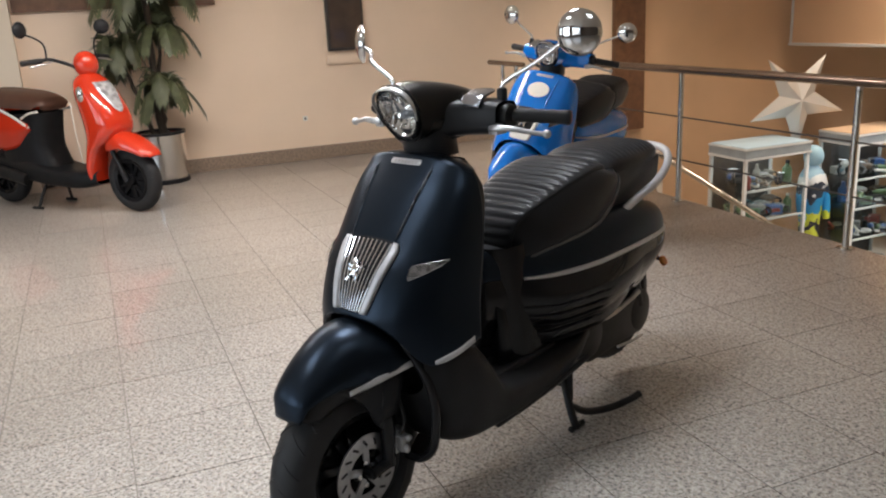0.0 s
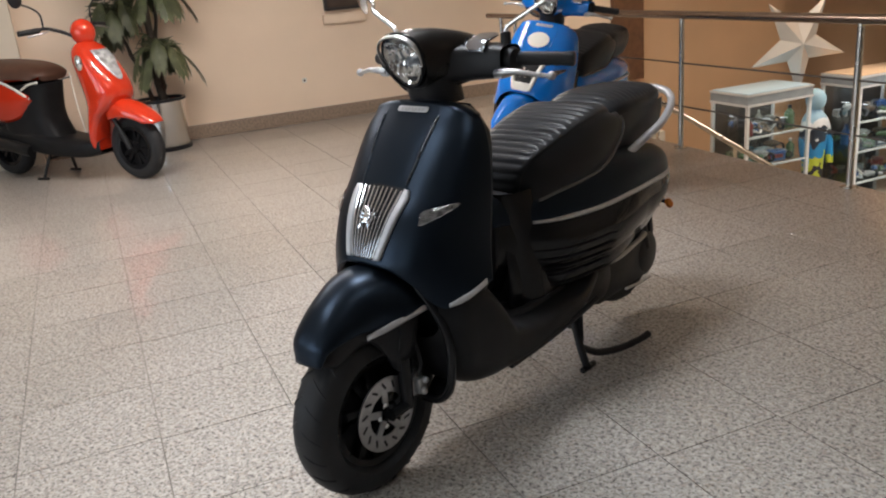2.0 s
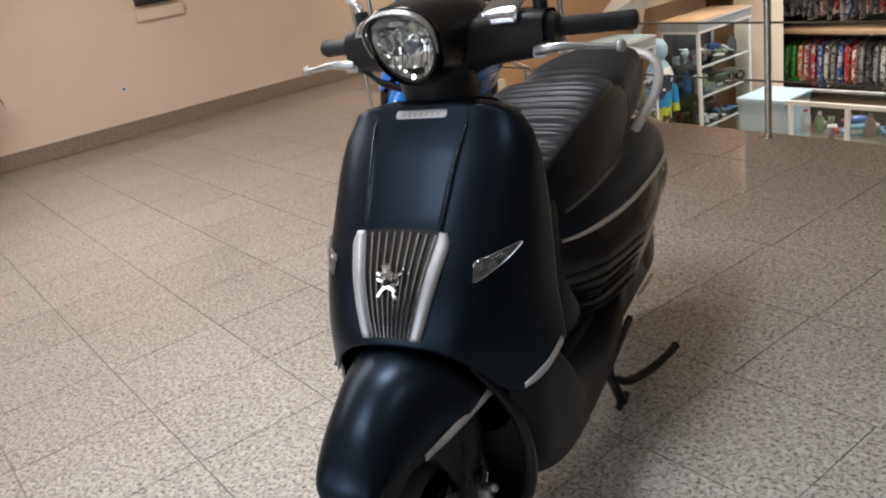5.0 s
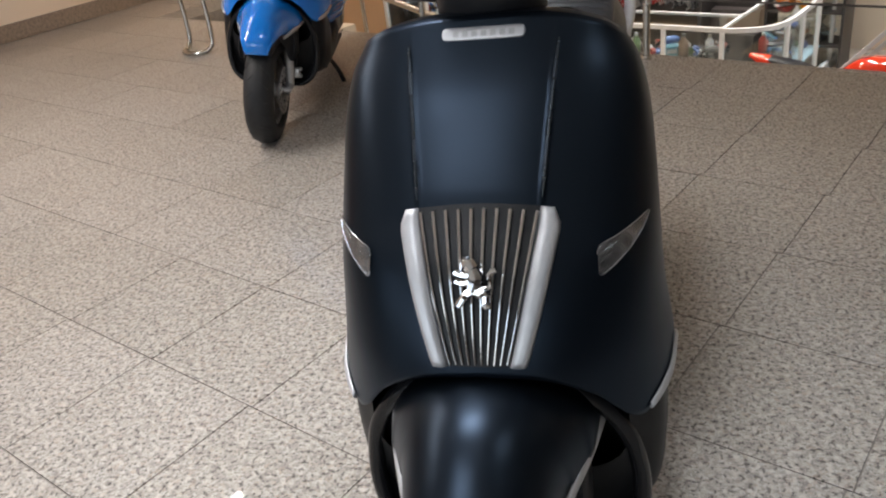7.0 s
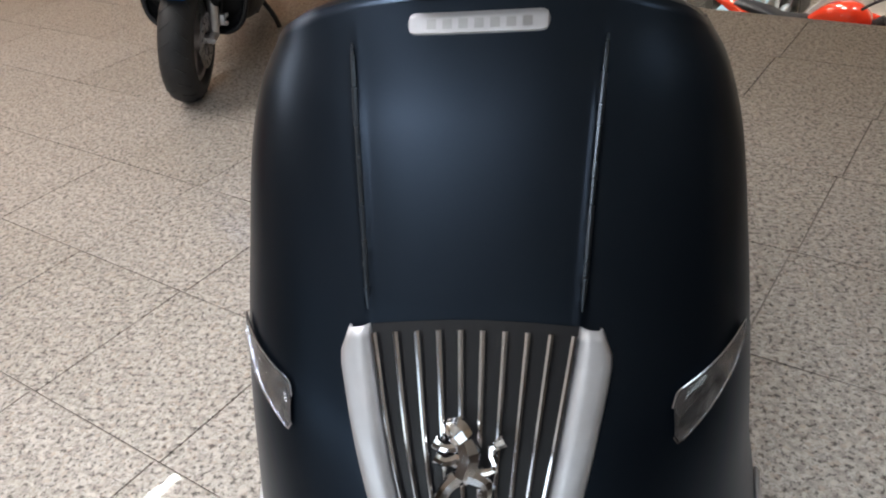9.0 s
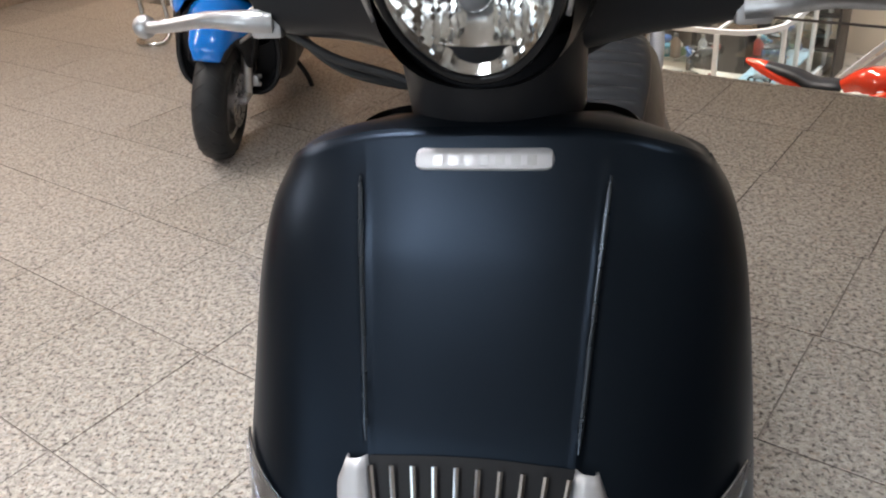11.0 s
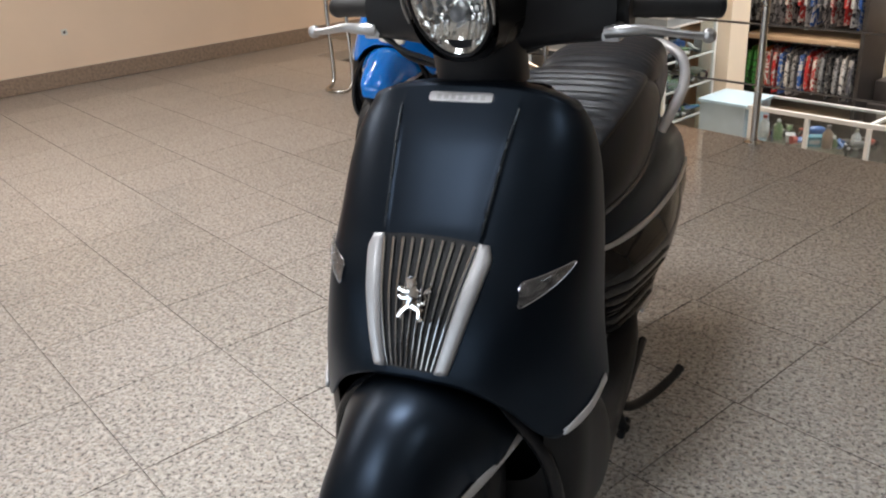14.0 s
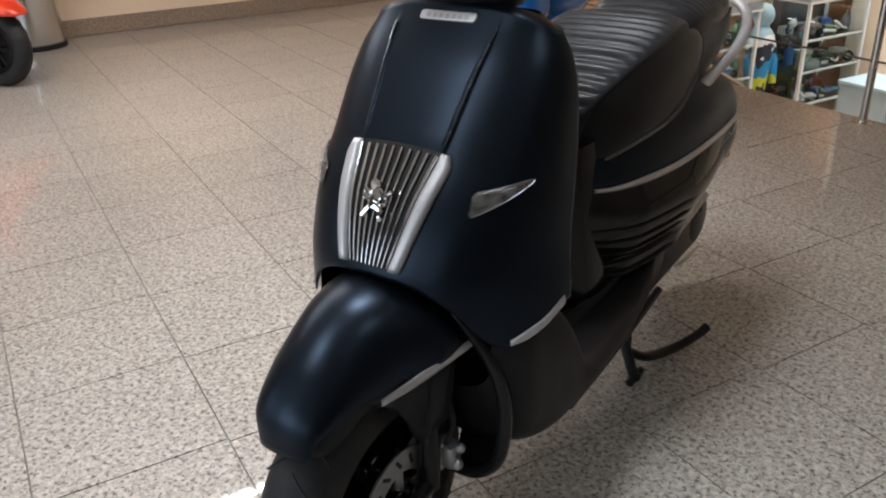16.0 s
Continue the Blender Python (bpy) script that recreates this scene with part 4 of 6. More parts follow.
    # cables under the nacelle
    for k, q in ((0, 0.0), (1, 0.012)):
        part("control_cable", Shape().tube([(-0.200, -0.372 + q, 1.074), (-0.150, -0.392 + q, 1.052 - q), (-0.095, -0.412 + q, 1.042 - q), (-0.050, -0.425 + q, 1.030)], 0.0045, 8, smooth=14), M_RUBBER, sc)
    for s in (-1, 1):
        part("cable", Shape().tube([(s * 0.10, -0.385, 1.065), (s * 0.06, -0.41, 1.050), (s * 0.03, -0.40, 1.03)], 0.005, 6, smooth=10), M_RUBBER, sc)

    # seat: ribbed rider part and raised passenger part
    def rib(amp, s0, s1, pitch):
        def r(s, q):
            k = max(0.0, min(1.0, (s - s0) / 0.02)) * max(0.0, min(1.0, (s1 - s) / 0.03)) * max(0.0, 1 - (abs(q) / 0.93) ** 12)
            return amp * (0.4 + 0.6 * max(0.0, min(1.0, (s - 0.14) / 0.2))) * k * (abs(math.sin(math.pi * s / pitch)) - 0.6)
        return r
    RIDER = [(-0.140, 0.585, 0.066, 0.016), (-0.160, 0.655, 0.072, 0.017), (-0.168, 0.710, 0.080, 0.018), (-0.160, 0.756, 0.092, 0.019), (-0.130, 0.796, 0.108, 0.020), (-0.07, 0.827, 0.126, 0.022), (0.01, 0.856, 0.143, 0.024), (0.10, 0.880, 0.154, 0.026), (0.20, 0.896, 0.156, 0.028), (0.275, 0.891, 0.148, 0.030), (0.325, 0.870, 0.122, 0.030), (0.345, 0.84, 0.10, 0.025)]
    rider = sweep(RIDER, 190, 50, rib(0.0085, 0.06, 0.62, 0.033), n=2.8)
    st = part("seat", rider, M_SEAT, sc, "black ribbed vinyl saddle", smooth=60)
    epath = through_points([(0, y, z) for y, z, w, d in RIDER])
    ekeys = [(p[0], (q[2], q[3])) for p, q in zip(epath, RIDER)]
    EL = epath[-1][0]
    def rim_at(q):
        p = spline(epath, q * EL)
        d = spline(epath, min(EL, q * EL + 0.004)) - spline(epath, max(0, q * EL - 0.004))
        ln = math.hypot(d[1], d[2])
        w, drop = spline(ekeys, q * EL)
        return Vector((w, p[1] + d[2] / ln * drop, p[2] - d[1] / ln * drop))
    BOT = through_points([(0.078, -0.128, 0.560), (0.088, -0.130, 0.60), (0.106, -0.118, 0.645), (0.132, -0.078, 0.664), (0.154, 0.0, 0.676), (0.165, 0.10, 0.684), (0.169, 0.19, 0.698), (0.168, 0.268, 0.734), (0.165, 0.322, 0.778), (0.158, 0.345, 0.815), (0.142, 0.338, 0.850), (0.115, 0.346, 0.848), (0.100, 0.346, 0.826)])
    BL = BOT[-1][0]
    for s in (-1, 1):
        def flank(u, v):
            a, b = rim_at(u), Vector(spline(BOT, BL * min(1, u ** 0.95)))
            p = a.lerp(b, v)
            p.x += 0.020 * math.sin(math.pi * v) ** 0.8 * math.sin(math.pi * min(1.0, u * 1.02)) ** 0.5
            return (s * p.x, p.y, p.z)
        part("seat_flank", Shape().grid(flank, 60, 14, flip=s > 0), M_SEAT, st, "smooth black vinyl seat side", smooth=60)
        edge = [Vector(spline(BOT, BL * (0.10 + 0.80 * i / 40))) for i in range(41)]
        part("piping", Shape().tube([(s * (p.x + 0.002), p.y, p.z) for p in edge], 0.0062, 8), M_PIPING, st)
    pas = sweep([(0.262, 0.80, 0.120, 0.05), (0.295, 0.872, 0.138, 0.06), (0.35, 0.904, 0.146, 0.07), (0.44, 0.912, 0.150, 0.075), (0.56, 0.906, 0.144, 0.070), (0.67, 0.896, 0.128, 0.055), (0.738, 0.872, 0.105, 0.035), (0.755, 0.81, 0.092, 0.02), (0.735, 0.72, 0.085, 0.01)], 130, 44, rib(0.010, 0.10, 0.54, 0.030), n=2.6)
    pd = part("passenger_seat", pas, M_SEAT, st, "black ribbed pillion pad", smooth=60)
    PW = [(0.24, (0.130, 0.80)), (0.33, (0.146, 0.832)), (0.44, (0.150, 0.837)), (0.56, (0.144, 0.836)), (0.67, (0.128, 0.84)), (0.738, (0.105, 0.835)), (0.757, (0.05, 0.80))]
    for s in (-1, 1):
        def pflank(u, v):
            y = 0.24 + 0.517 * u
            w, z = spline(PW, y)
            zb = spline([(0.24, 0.68), (0.40, 0.700), (0.55, 0.715), (0.757, 0.71)], y)
            return (s * (w - 0.018 * v * v + 0.006 * math.sin(math.pi * v)), y - 0.03 * v * u, z + (zb - z) * v)
        part("pad_flank", Shape().grid(pflank, 30, 10, flip=s < 0), M_SEAT, pd, "smooth black vinyl pad side", smooth=60)
    # grab rail round the pillion
    gr_pts = [(0.160, 0.385, 0.70), (0.174, 0.46, 0.733), (0.186, 0.57, 0.770), (0.180, 0.655, 0.810), (0.150, 0.725, 0.838), (0.09, 0.785, 0.853), (0.0, 0.805, 0.857)]
    gr_pts += [(-x, y, z) for x, y, z in reversed(gr_pts[:-1])]
    if not plate:
        part("grab_rail", Shape().tube(gr_pts, 0.0142, 12, smooth=60), M_SILVER, sc, "satin silver grab rail")

    # tail: painted shoulder over a gloss side cover, divided by a bright strip
    ZS = [(-0.30, 0.610), (-0.20, 0.600), (-0.13, 0.592), (0.0, 0.584), (0.15, 0.581), (0.31, 0.588), (0.50, 0.590), (0.62, 0.584), (0.70, 0.575), (0.76, 0.57)]
    WS = [(-0.30, 0.060), (-0.22, 0.078), (-0.15, 0.104), (-0.095, 0.138), (0.02, 0.172), (0.16, 0.197), (0.31, 0.213), (0.45, 0.214), (0.56, 0.203), (0.65, 0.175), (0.71, 0.140), (0.76, 0.085), (0.79, 0.02)]
    ZT2 = [(-0.30, 0.70), (-0.15, 0.685), (0.0, 0.700), (0.15, 0.715), (0.35, 0.72), (0.50, 0.705), (0.65, 0.675), (0.76, 0.62)]
    ZB2 = [(-0.30, 0.40), (-0.20, 0.375), (-0.10, 0.365), (0.0, 0.362), (0.2, 0.366), (0.42, 0.385), (0.58, 0.420), (0.70, 0.475), (0.76, 0.54)]
    for s in (-1, 1):
        def sho(u, v):
            y = -0.28 + 1.07 * u
            w, zs, zt = spline(WS, y), spline(ZS, y), spline(ZT2, y)
            k = v
            x = w * (1 - 0.42 * k ** 1.6) * (1 + 0.03 * math.sin(math.pi * k))
            return (s * x, y, zs + (zt - zs) * math.sin(k * math.pi / 2) ** 0.85)
        tl = part("tail_panel", Shape().grid(sho, 50, 16, flip=s < 0), shoulder, sc, thick=0.003, smooth=60)
        def cov(u, v):
            y = -0.28 + 1.07 * u
            w, zs, zb = spline(WS, y), spline(ZS, y), spline(ZB2, y)
            k = v
            fore = max(0.0, min(1.0, (0.42 - y) / 0.25)) * max(0.0, min(1.0, (y + 0.16) / 0.12))
            b = (0.012 + 0.012 * fore) * math.sin(math.pi * min(1, k * 1.3)) - (0.055 - 0.040 * fore) * k ** 2.2 + 0.012 * fore * min(1, 4 * k)
            z = zs - (zs - zb) * k
            if louvres:
                g = max(0.0, 1 - abs(y + 0.0) / 0.20)
                if 0.28 < k < 0.98 and g > 0:
                    b -= 0.007 * min(1, 3 * g) * ((k - 0.28) / 0.14 % 1) ** 1.5
            return (s * (w + b * min(1, w / 0.1)), y, z)
        part("side_cover", Shape().grid(cov, 70, 70, flip=s < 0), side_paint, sc, "gloss side cover", smooth=60, thick=0.003)
        def trim(u, v):
            y = -0.140 + 0.885 * u
            p = (spline(WS, y), spline(ZS, y))
            h = 0.0085 * (0.4 + 0.6 * min(1, 6 * u))
            b = 0.005 * (1 - (2 * v - 1) ** 2) + 0.002
            return (s * (p[0] + b), y, p[1] + h * (2 * v - 1))
        part("side_strip", Shape().grid(trim, 60, 7, flip=s < 0), M_SILVER, tl, "satin silver strip", thick=0.003)
        rf = Shape().lathe([(0.001, -0.006), (0.019, -0.006), (0.020, 0.0), (0.017, 0.005), (0.001, 0.007)], 20, Matrix.Translation((s * 0.150, 0.715, 0.432)) @ Matrix.Rotation(radians(60 * s), 4, "Y"))
        part("reflector", rf, M_AMBER, sc, "round amber reflector")
        part("reflector_arm", Shape().tube([(s * 0.06, 0.70, 0.46), (s * 0.148, 0.713, 0.434)], 0.008, 8), M_PLASTIC, sc)
    # inner tail core, seat pan, rear mudguard
    core = Shape()
    def corefn(u, v):
        y = -0.27 + 0.98 * u
        a = 2 * math.pi * v
        w = max(0.02, spline(WS, y) * 0.80)
        zt, zb = spline(ZT2, y) + 0.005, spline(ZB2, y) + 0.03
        c, q = math.cos(a), math.sin(a)
        return (w * math.copysign(abs(c) ** 0.5, c), y, (zt + zb) / 2 + (zt - zb) / 2 * math.copysign(abs(q) ** 0.5, q))
    part("under_seat_body", core.grid(corefn, 30, 32, wrap_v=True), M_PLASTIC, sc)
    for s in (-1, 1):
        def lowside(u, v):
            y = -0.24 + 0.62 * u
            zt = spline([(-0.24, 0.56), (-0.1, 0.44), (0.1, 0.40), (0.38, 0.40)], y)
            zb = spline([(-0.24, 0.30), (0.0, 0.29), (0.15, 0.31), (0.38, 0.34)], y)
            return (s * (0.104 + 0.05 * u + 0.010 * math.sin(math.pi * v) - 0.03 * (1 - u) ** 3), y, zb + (zt - zb) * v)
        part("lower_side_panel", Shape().grid(lowside, 20, 8, flip=s < 0), M_GLOSS, sc, thick=0.003)
    def front_panel(u, v):
        z = 0.33 + 0.37 * u
        a = math.pi * (v - 0.5)
        w = 0.128 - 0.02 * u
        return (w * math.copysign(abs(math.sin(a)) ** 0.7, a), -0.075 - 0.17 * max(0, math.cos(a)) ** 0.6 + 0.03 * (1 - u), z)
    part("battery_cover", Shape().grid(front_panel, 12, 32), M_GLOSS, sc)
    wheel(sc, 0.562, 0.300, 0.234, 0.064)
    def mud(u, v):
        a = radians(25 + 80 * u)
        x = 0.075 * (2 * v - 1)
        return (x, 0.545 + 0.265 * math.cos(a), 0.300 + 0.265 * math.sin(a) - 0.02 * (2 * v - 1) ** 2)
    part("rear_mudguard", Shape().grid(mud, 20, 8), M_PLASTIC, sc, thick=0.004)
    part("plate_holder", Shape().box((-0.08, 0.715, 0.40), (0.08, 0.722, 0.56), 0.002), M_PLASTIC, sc)
    # drive unit on the left, silencer on the right
    tr = Shape()
    tr.lathe([(0.001, 0), (0.075, 0), (0.085, 0.012), (0.082, 0.035), (0.06, 0.045), (0.001, 0.047)], 28, Matrix.Translation((0.095, 0.565, 0.272)) @ Matrix.Rotation(radians(90), 4, "Y"))
    tr.lathe([(0.001, 0), (0.080, 0), (0.090, 0.012), (0.086, 0.035), (0.06, 0.045), (0.001, 0.047)], 28, Matrix.Translation((0.095, 0.215, 0.285)) @ Matrix.Rotation(radians(90), 4, "Y"))
    tr.box((0.097, 0.20, 0.190), (0.135, 0.58, 0.362), 0.015)
    part("drive_case", tr, M_IRON, sc, "dark drive case")
    part("air_filter", Shape().box((0.10, 0.20, 0.365), (0.165, 0.46, 0.425), 0.016), M_PLASTIC, sc)
    part("kick_bar", Shape().tube([(0.148, 0.24, 0.345), (0.165, 0.30, 0.350), (0.172, 0.42, 0.372), (0.172, 0.47, 0.385)], [0.012, 0.010, 0.009, 0.012], 8, smooth=12), M_ALU, sc, "bare metal kick lever")
    part("case_strip", Shape().tube([(0.136, 0.395, 0.188), (0.141, 0.48, 0.180), (0.138, 0.575, 0.176)], 0.0055, 8), M_ALU, sc)
    part("silencer", Shape().lathe([(0.001, 0), (0.045, 0), (0.056, 0.03), (0.056, 0.36), (0.048, 0.39), (0.001, 0.39)], 24, Matrix.Translation((-0.165, 0.30, 0.27)) @ Matrix.Rotation(radians(-80), 4, "X")), M_GLOSS, sc)
    part("shock_absorber", Shape().tube([(0.125, 0.56, 0.30), (0.12, 0.50, 0.56)], 0.022, 12), M_IRON, sc)
    part("engine", Shape().box((-0.11, 0.05, 0.20), (0.10, 0.32, 0.40), 0.03), M_IRON, sc)
    # centre stand with its foot lever
    cs = Shape()
    for s in (-1, 1) if stand == "centre" else ():
        cs.tube([(s * 0.085, 0.10, 0.245), (s * 0.115, 0.085, 0.13), (s * 0.155, 0.075, 0.022), (s * 0.160, 0.085, 0.012)], 0.014, 10, smooth=14)
        cs.tube([(s * 0.155, 0.050, 0.011), (s * 0.157, 0.120, 0.011)], 0.011, 8)
    cs.tube([(-0.11, 0.09, 0.15), (0.11, 0.09, 0.15)], 0.012, 10)
    part("centre_stand", cs, M_IRON, sc)
    if stand == "side":
        part("side_stand", Shape().tube([(0.10, -0.02, 0.23), (0.20, 0.0, 0.10), (0.262, 0.02, -0.046), (0.275, 0.05, -0.050)], 0.012, 10, smooth=16), M_IRON, sc)
        return sc
    part("stand_lever", Shape().tube([(0.135, 0.085, 0.080), (0.165, 0.13, 0.050), (0.205, 0.22, 0.038), (0.244, 0.305, 0.050), (0.256, 0.338, 0.060)], [0.012, 0.013, 0.013, 0.012, 0.013], 10, smooth=18), M_IRON, sc)
    part("stand_spring", Shape().tube([(0.12, 0.10, 0.22), (0.128, 0.09, 0.10)], 0.010, 8), M_PLASTIC, sc)
    return sc


black = retro_scooter("matte black retro scooter with ribbed black saddle on its centre stand", Matrix.Identity(4), M_MATTE, M_GLOSS, M_SILVER)
BLUE_TURN, BLUE_LEAN = 9.0, 10.0
blue_at = Matrix.Translation((-1.43, 1.75, 0)) @ Matrix.Rotation(radians(BLUE_TURN), 4, "Z") @ Matrix.Rotation(radians(BLUE_LEAN), 4, "Y") @ Matrix.Translation((0, 0.82, 0))
retro_scooter("gloss blue retro scooter with black saddle, leaning on its side stand", blue_at, M_BLUE, M_BLUE, M_CREAM, plate=True, stand="side")



# ---- red scooter, plant and wall things ----
def red_scooter(at):
    sc = thing("motor_scooter", "gloss red scooter with brown saddle beside the potted palm", "scooter", at, "scooters in the showroom")
    wheel(sc, -0.70, 0.228, 0.228, 0.052)
    wheel(sc, 0.60, 0.228, 0.228, 0.052)
    K = [(0.22, (-0.40, -0.44, 0.13)), (0.32, (-0.39, -0.465, 0.155)), (0.44, (-0.395, -0.525, 0.150)), (0.52, (-0.395, -0.625, 0.150)), (0.60, (-0.385, -0.680, 0.150)), (0.70, (-0.365, -0.660, 0.148)), (0.82, (-0.335, -0.59, 0.138)), (0.90, (-0.325, -0.53, 0.120)), (0.945, (-0.345, -0.48, 0.09)), (0.97, (-0.37, -0.455, 0.05))]
    def shl(u, v):
        z = 0.22 + 0.75 * u
        yb, yf, w = spline(K, z)
        a = 2 * math.pi * v
        c, q = math.cos(a), math.sin(a)
        return (w * math.copysign(abs(c) ** 0.8, c), (yb + yf) / 2 + (yf - yb) / 2 * math.copysign(abs(q) ** 0.7, q) * (1 if q > 0 else 1), z)
    sh = part("front_shield", Shape().grid(shl, 36, 44, wrap_v=True), M_REDPAINT, sc)
    # wide clear lamp of two lobes over the front of the shield
    def lns(u, v):
        z = 0.705 + 0.205 * u
        yb, yf, w = spline(K, z)
        half = 0.012 + 0.082 * u ** 0.6 * (1 - 0.25 * max(0.0, u - 0.75) / 0.25)
        x = half * (2 * v - 1)
        q = max(0.0, 1 - min(1.0, abs(x) / w) ** 2.5) ** (1 / 2.86)
        fold = 0.0025 * abs(math.sin(3 * math.pi * v)) + 0.003 * math.cos(2.5 * math.pi * u)
        return (x, (yb + yf) / 2 + (yf - yb) / 2 * q - 0.005 - fold, z)
    part("front_lamp", Shape().grid(lns, 14, 14), M_FACET, sh, "clear front lamp", thick=0.004, smooth=12)
    for s in (-1, 1):
        part("turn_signal", Shape().ball((s * 0.140, -0.455, 0.835), 0.042, 8, (0.5, 0.8, 1.3)), M_REFLECT, sh)
        part("shield_edge", Shape().tube([(s * 0.145, -0.352, 0.78), (s * 0.160, -0.372, 0.68), (s * 0.165, -0.385, 0.55), (s * 0.150, -0.39, 0.36)], 0.003, 8, smooth=14), M_CREAM, sh)
    part("handlebar_pod", Shape().ball((0, -0.405, 1.03), 0.084, 14, (1.0, 1.0, 1.08)), M_REDPAINT, sc)
    part("steering_neck", Shape().tube([(0, -0.41, 0.92), (0, -0.405, 0.99)], 0.05, 16), M_REDPAINT, sc)
    fd = sweep([(-0.940, 0.405, 0.045, 0.01), (-0.915, 0.440, 0.078, 0.05), (-0.84, 0.498, 0.094, 0.075), (-0.74, 0.548, 0.104, 0.10), (-0.64, 0.570, 0.108, 0.12), (-0.55, 0.555, 0.10, 0.12)], 28, 32, n=2.4)
    part("front_fender", fd, M_REDPAINT, sc, thick=0.004, smooth=55)
    for s in (-1, 1):
        part("fork_leg", Shape().tube([(s * 0.075, -0.70, 0.228), (s * 0.07, -0.58, 0.48)], 0.018, 10), M_IRON, sc)
        part("handlebar", Shape().tube([(s * 0.05, -0.39, 1.00), (s * 0.12, -0.34, 1.045), (s * 0.19, -0.28, 1.075), (s * 0.26, -0.26, 1.07)], 0.012, 10, smooth=14), M_PLASTIC, sc)
        part("grip", Shape().tube([(s * 0.24, -0.265, 1.07), (s * 0.37, -0.225, 1.06)], 0.019, 12), M_RUBBER, sc)
        part("brake_lever", Shape().tube([(s * 0.20, -0.32, 1.06), (s * 0.26, -0.325, 1.05), (s * 0.35, -0.28, 1.035)], 0.006, 8, smooth=10), M_ALU, sc)
        mr = part("mirror", Shape().tube([(s * 0.21, -0.28, 1.075), (s * 0.215, -0.28, 1.17), (s * 0.26, -0.265, 1.215), (s * 0.32, -0.24, 1.245)], 0.006, 8, smooth=14), M_PLASTIC, sc, "black round mirror")
        part("mirror_shell", Shape().lathe([(0.001, 0.02), (0.03, 0.018), (0.050, 0.006), (0.054, 0), (0.050, -0.006), (0.001, -0.008)], 24, Matrix.Translation((s * 0.345, -0.235, 1.275)) @ Matrix.Rotation(radians(0 if s < 0 else -45), 4, "Z") @ Matrix.Rotation(radians(90), 4, "X")), M_PLASTIC, mr)
    def flr(u, v):
        y = -0.46 + 0.98 * u
        w, zb, zt = spline([(-0.46, (0.12, 0.20, 0.30)), (-0.34, (0.165, 0.17, 0.30)), (-0.05, (0.165, 0.17, 0.31)), (0.15, (0.16, 0.19, 0.36)), (0.52, (0.12, 0.24, 0.40))], y)
        a = 2 * math.pi * v
        c, q = math.cos(a), math.sin(a)
        return (w * math.copysign(abs(c) ** 0.5, c), y, (zb + zt) / 2 + (zt - zb) / 2 * math.copysign(abs(q) ** 0.5, q))
    part("footboard", Shape().grid(flr, 24, 32, wrap_v=True), M_TEXPLAST, sc)
    def under(u, v):
        z = 0.30 + 0.40 * u
        a = 2 * math.pi * v
        c, q = math.cos(a), math.sin(a)
        y0 = spline([(0, -0.05), (0.4, 0.02), (1, -0.02)], u)
        return (0.14 * math.copysign(abs(c) ** 0.6, c), (y0 + 0.5) / 2 + (0.5 - y0) / 2 * math.copysign(abs(q) ** 0.6, q), z)
    part("under_seat_body", Shape().grid(under, 14, 36, wrap_v=True), M_TEXPLAST, sc)
    for s in (-1, 1):
        def side(u, v):
            y = 0.10 + 0.72 * u
            zt = spline([(0.10, 0.62), (0.3, 0.72), (0.6, 0.74), (0.82, 0.66)], y)
            zb = spline([(0.10, 0.58), (0.25, 0.46), (0.5, 0.44), (0.82, 0.58)], y)
            w = spline([(0.10, 0.145), (0.35, 0.175), (0.6, 0.15), (0.82, 0.04)], y)
            return (s * (w + 0.02 * math.sin(math.pi * v) - 0.03 * (1 - v) ** 2), y, zb + (zt - zb) * v)
        sp = part("side_panel", Shape().grid(side, 24, 12, flip=s < 0), M_REDPAINT, sc, thick=0.004)
        part("side_strip", Shape().tube([(s * 0.15, 0.10, 0.60), (s * 0.168, 0.22, 0.68), (s * 0.176, 0.36, 0.735), (s * 0.16, 0.58, 0.752)], 0.010, 8, smooth=20), M_CREAM, sp)
        part("seat_strip", Shape().tube([(s * 0.15, -0.02, 0.715), (s * 0.158, 0.07, 0.70), (s * 0.16, 0.15, 0.665)], 0.008, 8, smooth=14), M_CREAM, sp)
    seat = sweep([(-0.03, 0.715, 0.11, 0.03), (-0.05, 0.755, 0.13, 0.05), (-0.01, 0.805, 0.15, 0.085), (0.12, 0.845, 0.165, 0.11), (0.30, 0.865, 0.165, 0.12), (0.52, 0.875, 0.15, 0.11), (0.68, 0.85, 0.12, 0.09), (0.72, 0.79, 0.09, 0.04)], 60, 40, n=2.8)
    part("seat", seat, M_BROWNSEAT, sc, "brown padded vinyl saddle", smooth=60)
    part("engine", Shape().box((-0.10, 0.25, 0.20), (0.12, 0.66, 0.38), 0.03), M_IRON, sc)
    part("exhaust", Shape().tube([(-0.15, 0.2, 0.22), (-0.16, 0.45, 0.27), (-0.16, 0.75, 0.31)], 0.045, 14), M_IRON, sc)
    cs = Shape()
    for s in (-1, 1):
        cs.tube([(s * 0.07, 0.10, 0.20), (s * 0.12, 0.12, 0.10), (s * 0.15, 0.14, 0.013)], 0.011, 8)
        cs.tube([(s * 0.15, 0.10, 0.011), (s * 0.152, 0.20, 0.011)], 0.010, 8)
    cs.tube([(-0.10, 0.11, 0.15), (0.10, 0.11, 0.15)], 0.010, 8)
    part("centre_stand", cs, M_IRON, sc)
    return sc


